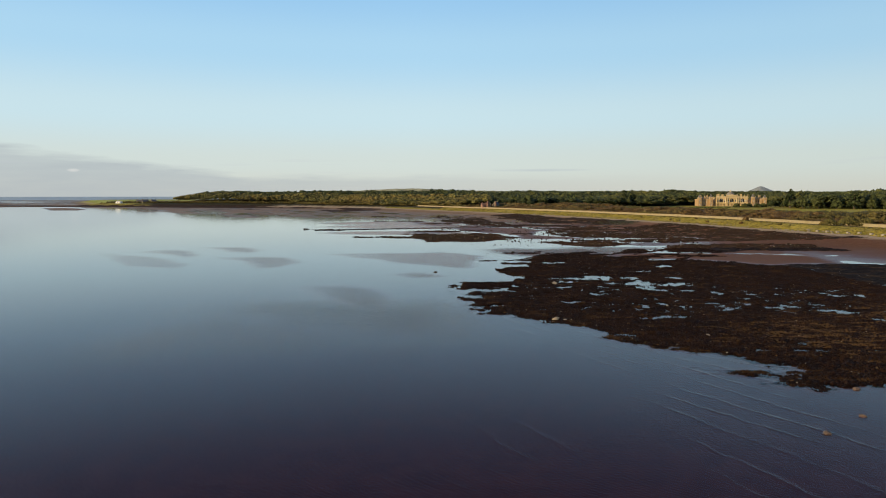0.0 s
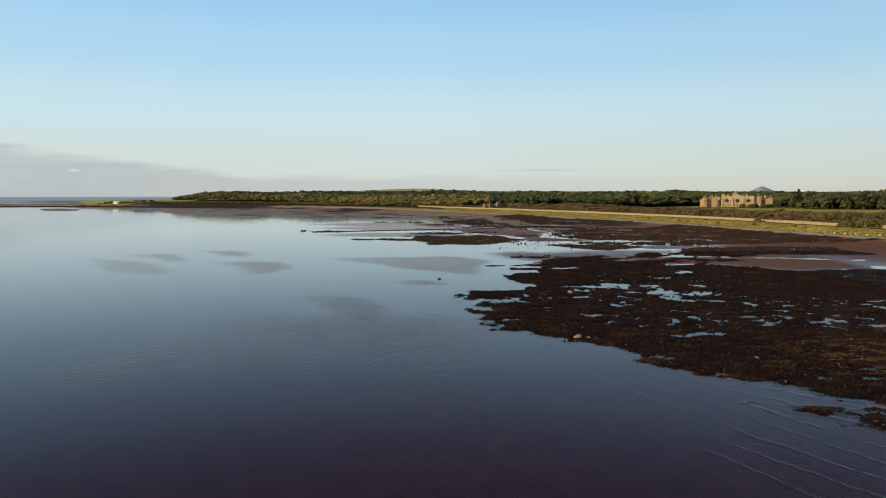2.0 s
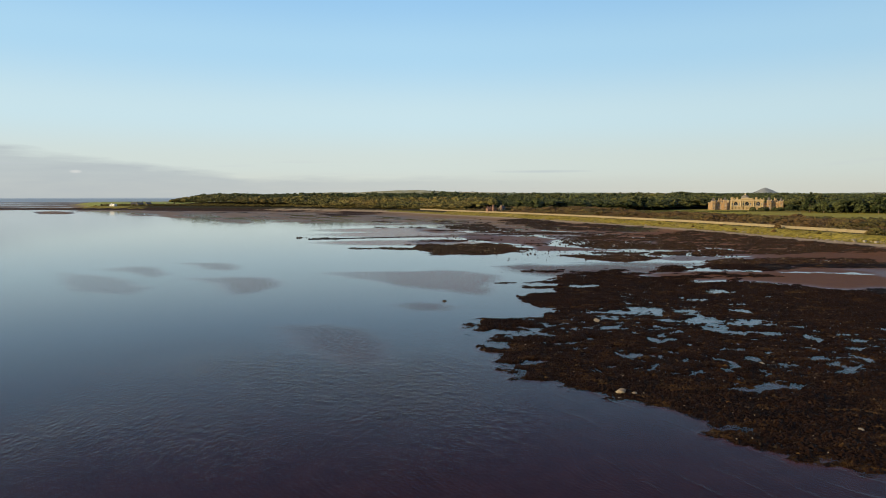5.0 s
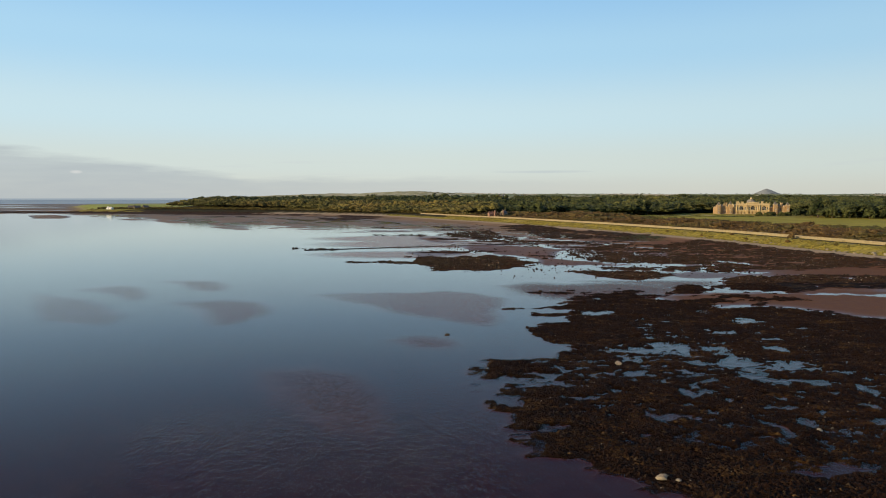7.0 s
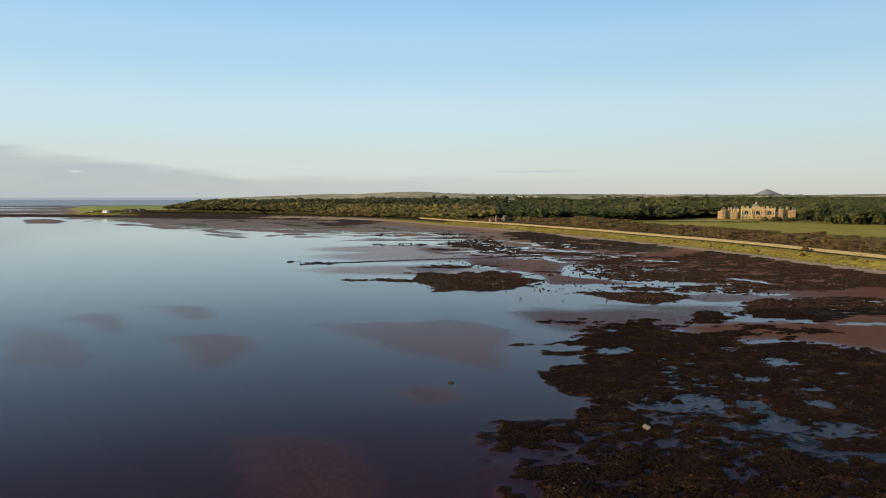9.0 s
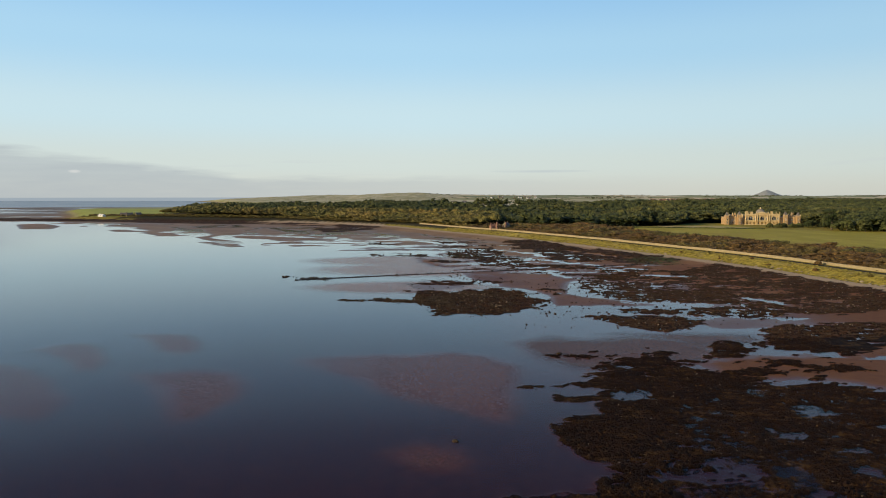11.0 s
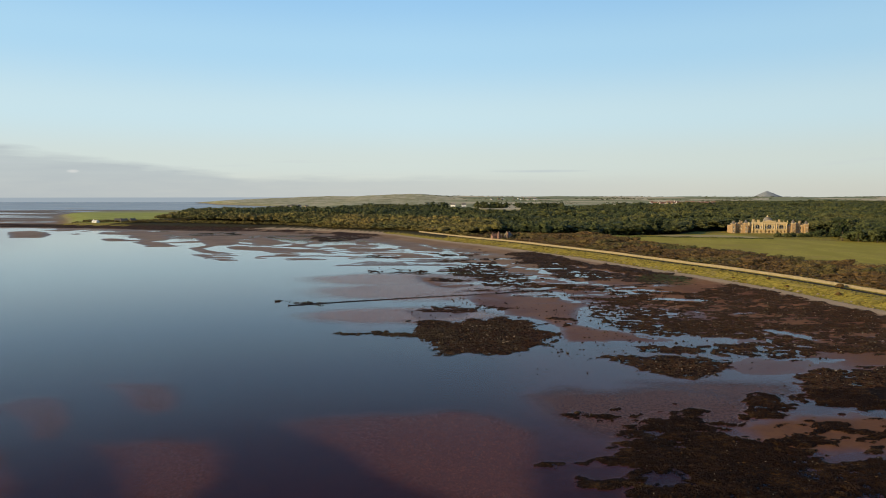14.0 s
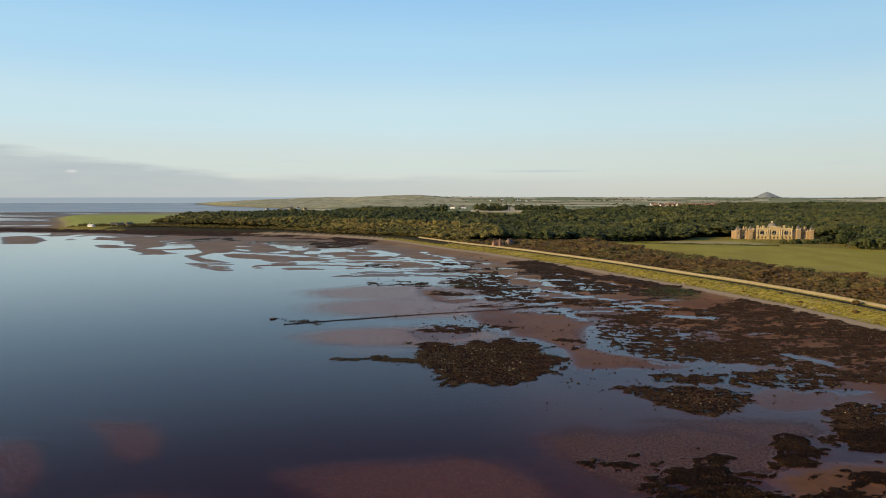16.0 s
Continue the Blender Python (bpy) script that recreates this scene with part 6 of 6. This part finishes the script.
for x, y, r in ((198, 350, 3.2), (205, 345, 4.2), (214, 349, 3.6), (211, 341, 3.8)):
    bush(x, y, r, r * 1.15, M_OLIVE_DARK, "large dark olive bush against the estate wall")


# ---- single trees at the edges of the lawn ----
def tree_parts(h, r, seed, mat):
    ob = new("tree")
    bm = lathe([(h * .035, -.6), (h * .026, h * .12), (h * .018, h * .45), (h * .006, h * .8)], 8)
    for k in range(6):
        a, z0 = k * 1.05 + seed, h * (.28 + .07 * k)
        d = Vector((math.cos(a), math.sin(a), .8)).normalized()
        l = h * .26
        t = bmesh.ops.create_cone(bm, cap_ends=True, segments=5, radius1=h * .012, radius2=h * .004, depth=l)
        q = Vector((0, 0, 1)).rotation_difference(d).to_matrix().to_4x4()
        bmesh.ops.transform(bm, matrix=Matrix.Translation(Vector((0, 0, z0)) + d * l * .5) @ q, verts=t["verts"])
    part("trunk", bm, M_BARK, ob)
    p = crown_points(170)
    p[:14] *= .66
    p = p * (r, r, h * .62) + (0, 0, h * .38)
    s = rng.uniform(.6, 1.2, (170, 1)) * r * np.array((1, 1, .85)) * np.where(np.arange(170)[:, None] < 14, .36, .16)
    place("crown", clumps_mesh("crown", p[:14], s[:14], ICO_V, ICO_F, mat, .3, True, (p[14:], s[14:], OCTA_V, OCTA_F), False), ob)
    return ob


KINDS = [tree_parts(h, r, i, M_DARK if h > 15 else M_WOOD) for i, (h, r) in enumerate(((9, 5.2), (14, 5.6), (19, 6.4), (22, 6.0), (5, 4.0)))]
spots = [(4, 346, 806), (4, 353, 800), (4, 361, 806), (4, 368, 800), (4, 377, 804), (0, 384, 800), (0, 392, 806), (0, 398, 795), (1, 404, 804), (2, 394, 775), (3, 378, 745), (0, 224, 336), (0, 231, 328), (0, 229, 344), (0, 238, 338),
         (1, 384, 730), (1, 397, 722), (1, 410, 712), (2, 424, 705), (1, 438, 698), (1, 452, 690), (0, 152, 832), (0, 166, 838), (1, 180, 840), (0, 196, 846), (1, 212, 854), (2, 228, 860), (2, 240, 866), (1, 252, 870)]
for i, (k, x, y) in enumerate(spots):
    m = pose(x, y, float(height_at(x, y)[0]), 0, 0, i * 77)
    src = KINDS[k]
    if not src.get("used"):
        src["used"] = 1
        ob = src
        ob.matrix_world = m
    else:
        ob = copy_thing(src, m)
    tagged(ob, "dark green broadleaved tree at the edge of the lawn", "tree", "trees round the lawn")

# ---- cottages, farms and villages ----
gable_house("cottage", 10, 6, 2.3, 3.6, M_WHITE, M_WHITE, "long low white-painted cottage on the far point", pose(-566, 1190, float(height_at(-566, 1190)[0]) + .2, 0, 0, -20), 1, (.1,), "cottage")
for i, (x, y) in enumerate(((-533, 1192), (-520, 1188), (-508, 1196))):
    gable_house("cottage", 10, 7, 3, 6, M_WALL, M_SLATE, "grey stone cottage with slate roof on the point", pose(x, y + 8, float(height_at(x, y + 8)[0]) + .2, 0, 0, 10 + 25 * i), 3, (.1, .9), "cottage")
for i, (x, y) in enumerate(((26, 2200), (61, 2210))):
    gable_house("farmhouse", 14, 8, 6, 10, M_WHITE, M_SLATE, "white farmhouse among distant green fields", pose(x, y, float(height_at(x, y)[0]), 0, 0, -15 + 20 * i), 4, (.1, .9), "farmhouse")
for i, (x, y) in enumerate(((-448, 1985), (-436, 2010), (-421, 1992), (-404, 2000), (-384, 2004), (-470, 1930))):
    gable_house("seaside_house", 9 + i % 3, 7, 5, 8, M_WHITE if i % 2 else M_WALL, M_SLATE, "pale house beyond the coastal wood", pose(x, y, float(height_at(x, y)[0]) + 3, 0, 0, 12 * i), 2, (.2,), "house")
rr = random.Random(5)
for i in range(16):
    x, y = rr.uniform(250, 500), rr.uniform(3600, 3820)
    gable_house("village_house", rr.uniform(8, 14), 8, 4, 7, M_WALL if i % 2 else M_WHITE, M_SLATE, "far pale village house below the hill", pose(x, y, float(height_at(x, y)[0]), 0, 0, rr.uniform(-40, 40)), 2, (.2,), "house")
for i in range(60):
    y = rr.uniform(2100, 2480)
    x = (y - 100) * rr.uniform(.305, .40)
    gable_house("village_house", rr.uniform(10, 15), 9, 6, 11, M_WALL if i % 3 else M_WHITE, M_TILE, "distant village house with a red tiled roof among trees", pose(x, y, float(height_at(x, y)[0]) + 4, 0, 0, rr.uniform(-60, 60)), 2, (.2,), "house")

# ---- the lone volcanic hill far inland ----
def lone_hill(x, y, r, h):
    n, rings = 48, 20
    bm = bmesh.new()
    prev = None
    for j in range(rings + 1):
        f = j / rings
        ring = []
        for i in range(n):
            a = 2 * math.pi * i / n
            k = 1 + .12 * noise.noise(Vector((math.cos(a) * 1.3, math.sin(a) * 1.3, f * 2)))
            z = h * (1 - f) ** 1.12 * (1 - .06 * math.exp(-(f / .08) ** 2)) + 2.5 * noise.noise(Vector((math.cos(a) * 4 * f, math.sin(a) * 4 * f, 4)))
            ring.append(bm.verts.new((r * f * k * math.cos(a), r * .7 * f * k * math.sin(a), z - (12 if f == 1 else 0))))
        if prev:
            for i in range(n):
                bm.faces.new((prev[i], ring[i], ring[(i + 1) % n], prev[(i + 1) % n]))
        prev = ring
    bmesh.ops.remove_doubles(bm, verts=bm.verts, dist=.01)
    bmesh.ops.recalc_face_normals(bm, faces=bm.faces)
    for f in bm.faces:
        f.smooth = True
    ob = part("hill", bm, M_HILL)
    ob.matrix_world = pose(x, y, 22)
    return tagged(ob, "lone conical grey hill beyond the woods", "hill")


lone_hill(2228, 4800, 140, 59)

# ---- clipped hedge between lawn and hayfield ----
hedge_line = [(Vector((174 + 149 * f, 823 - 55 * f, 0)), Vector((.346, .938, 0))) for f in np.linspace(0, 1, 60)]
bm = bmesh.new()
strip(bm, hedge_line, -.7, .7, -.3, 1.3, .25)
tagged(part("hedge", bm, M_WOOD), "low dark clipped hedge between lawn and hayfield", "hedge")
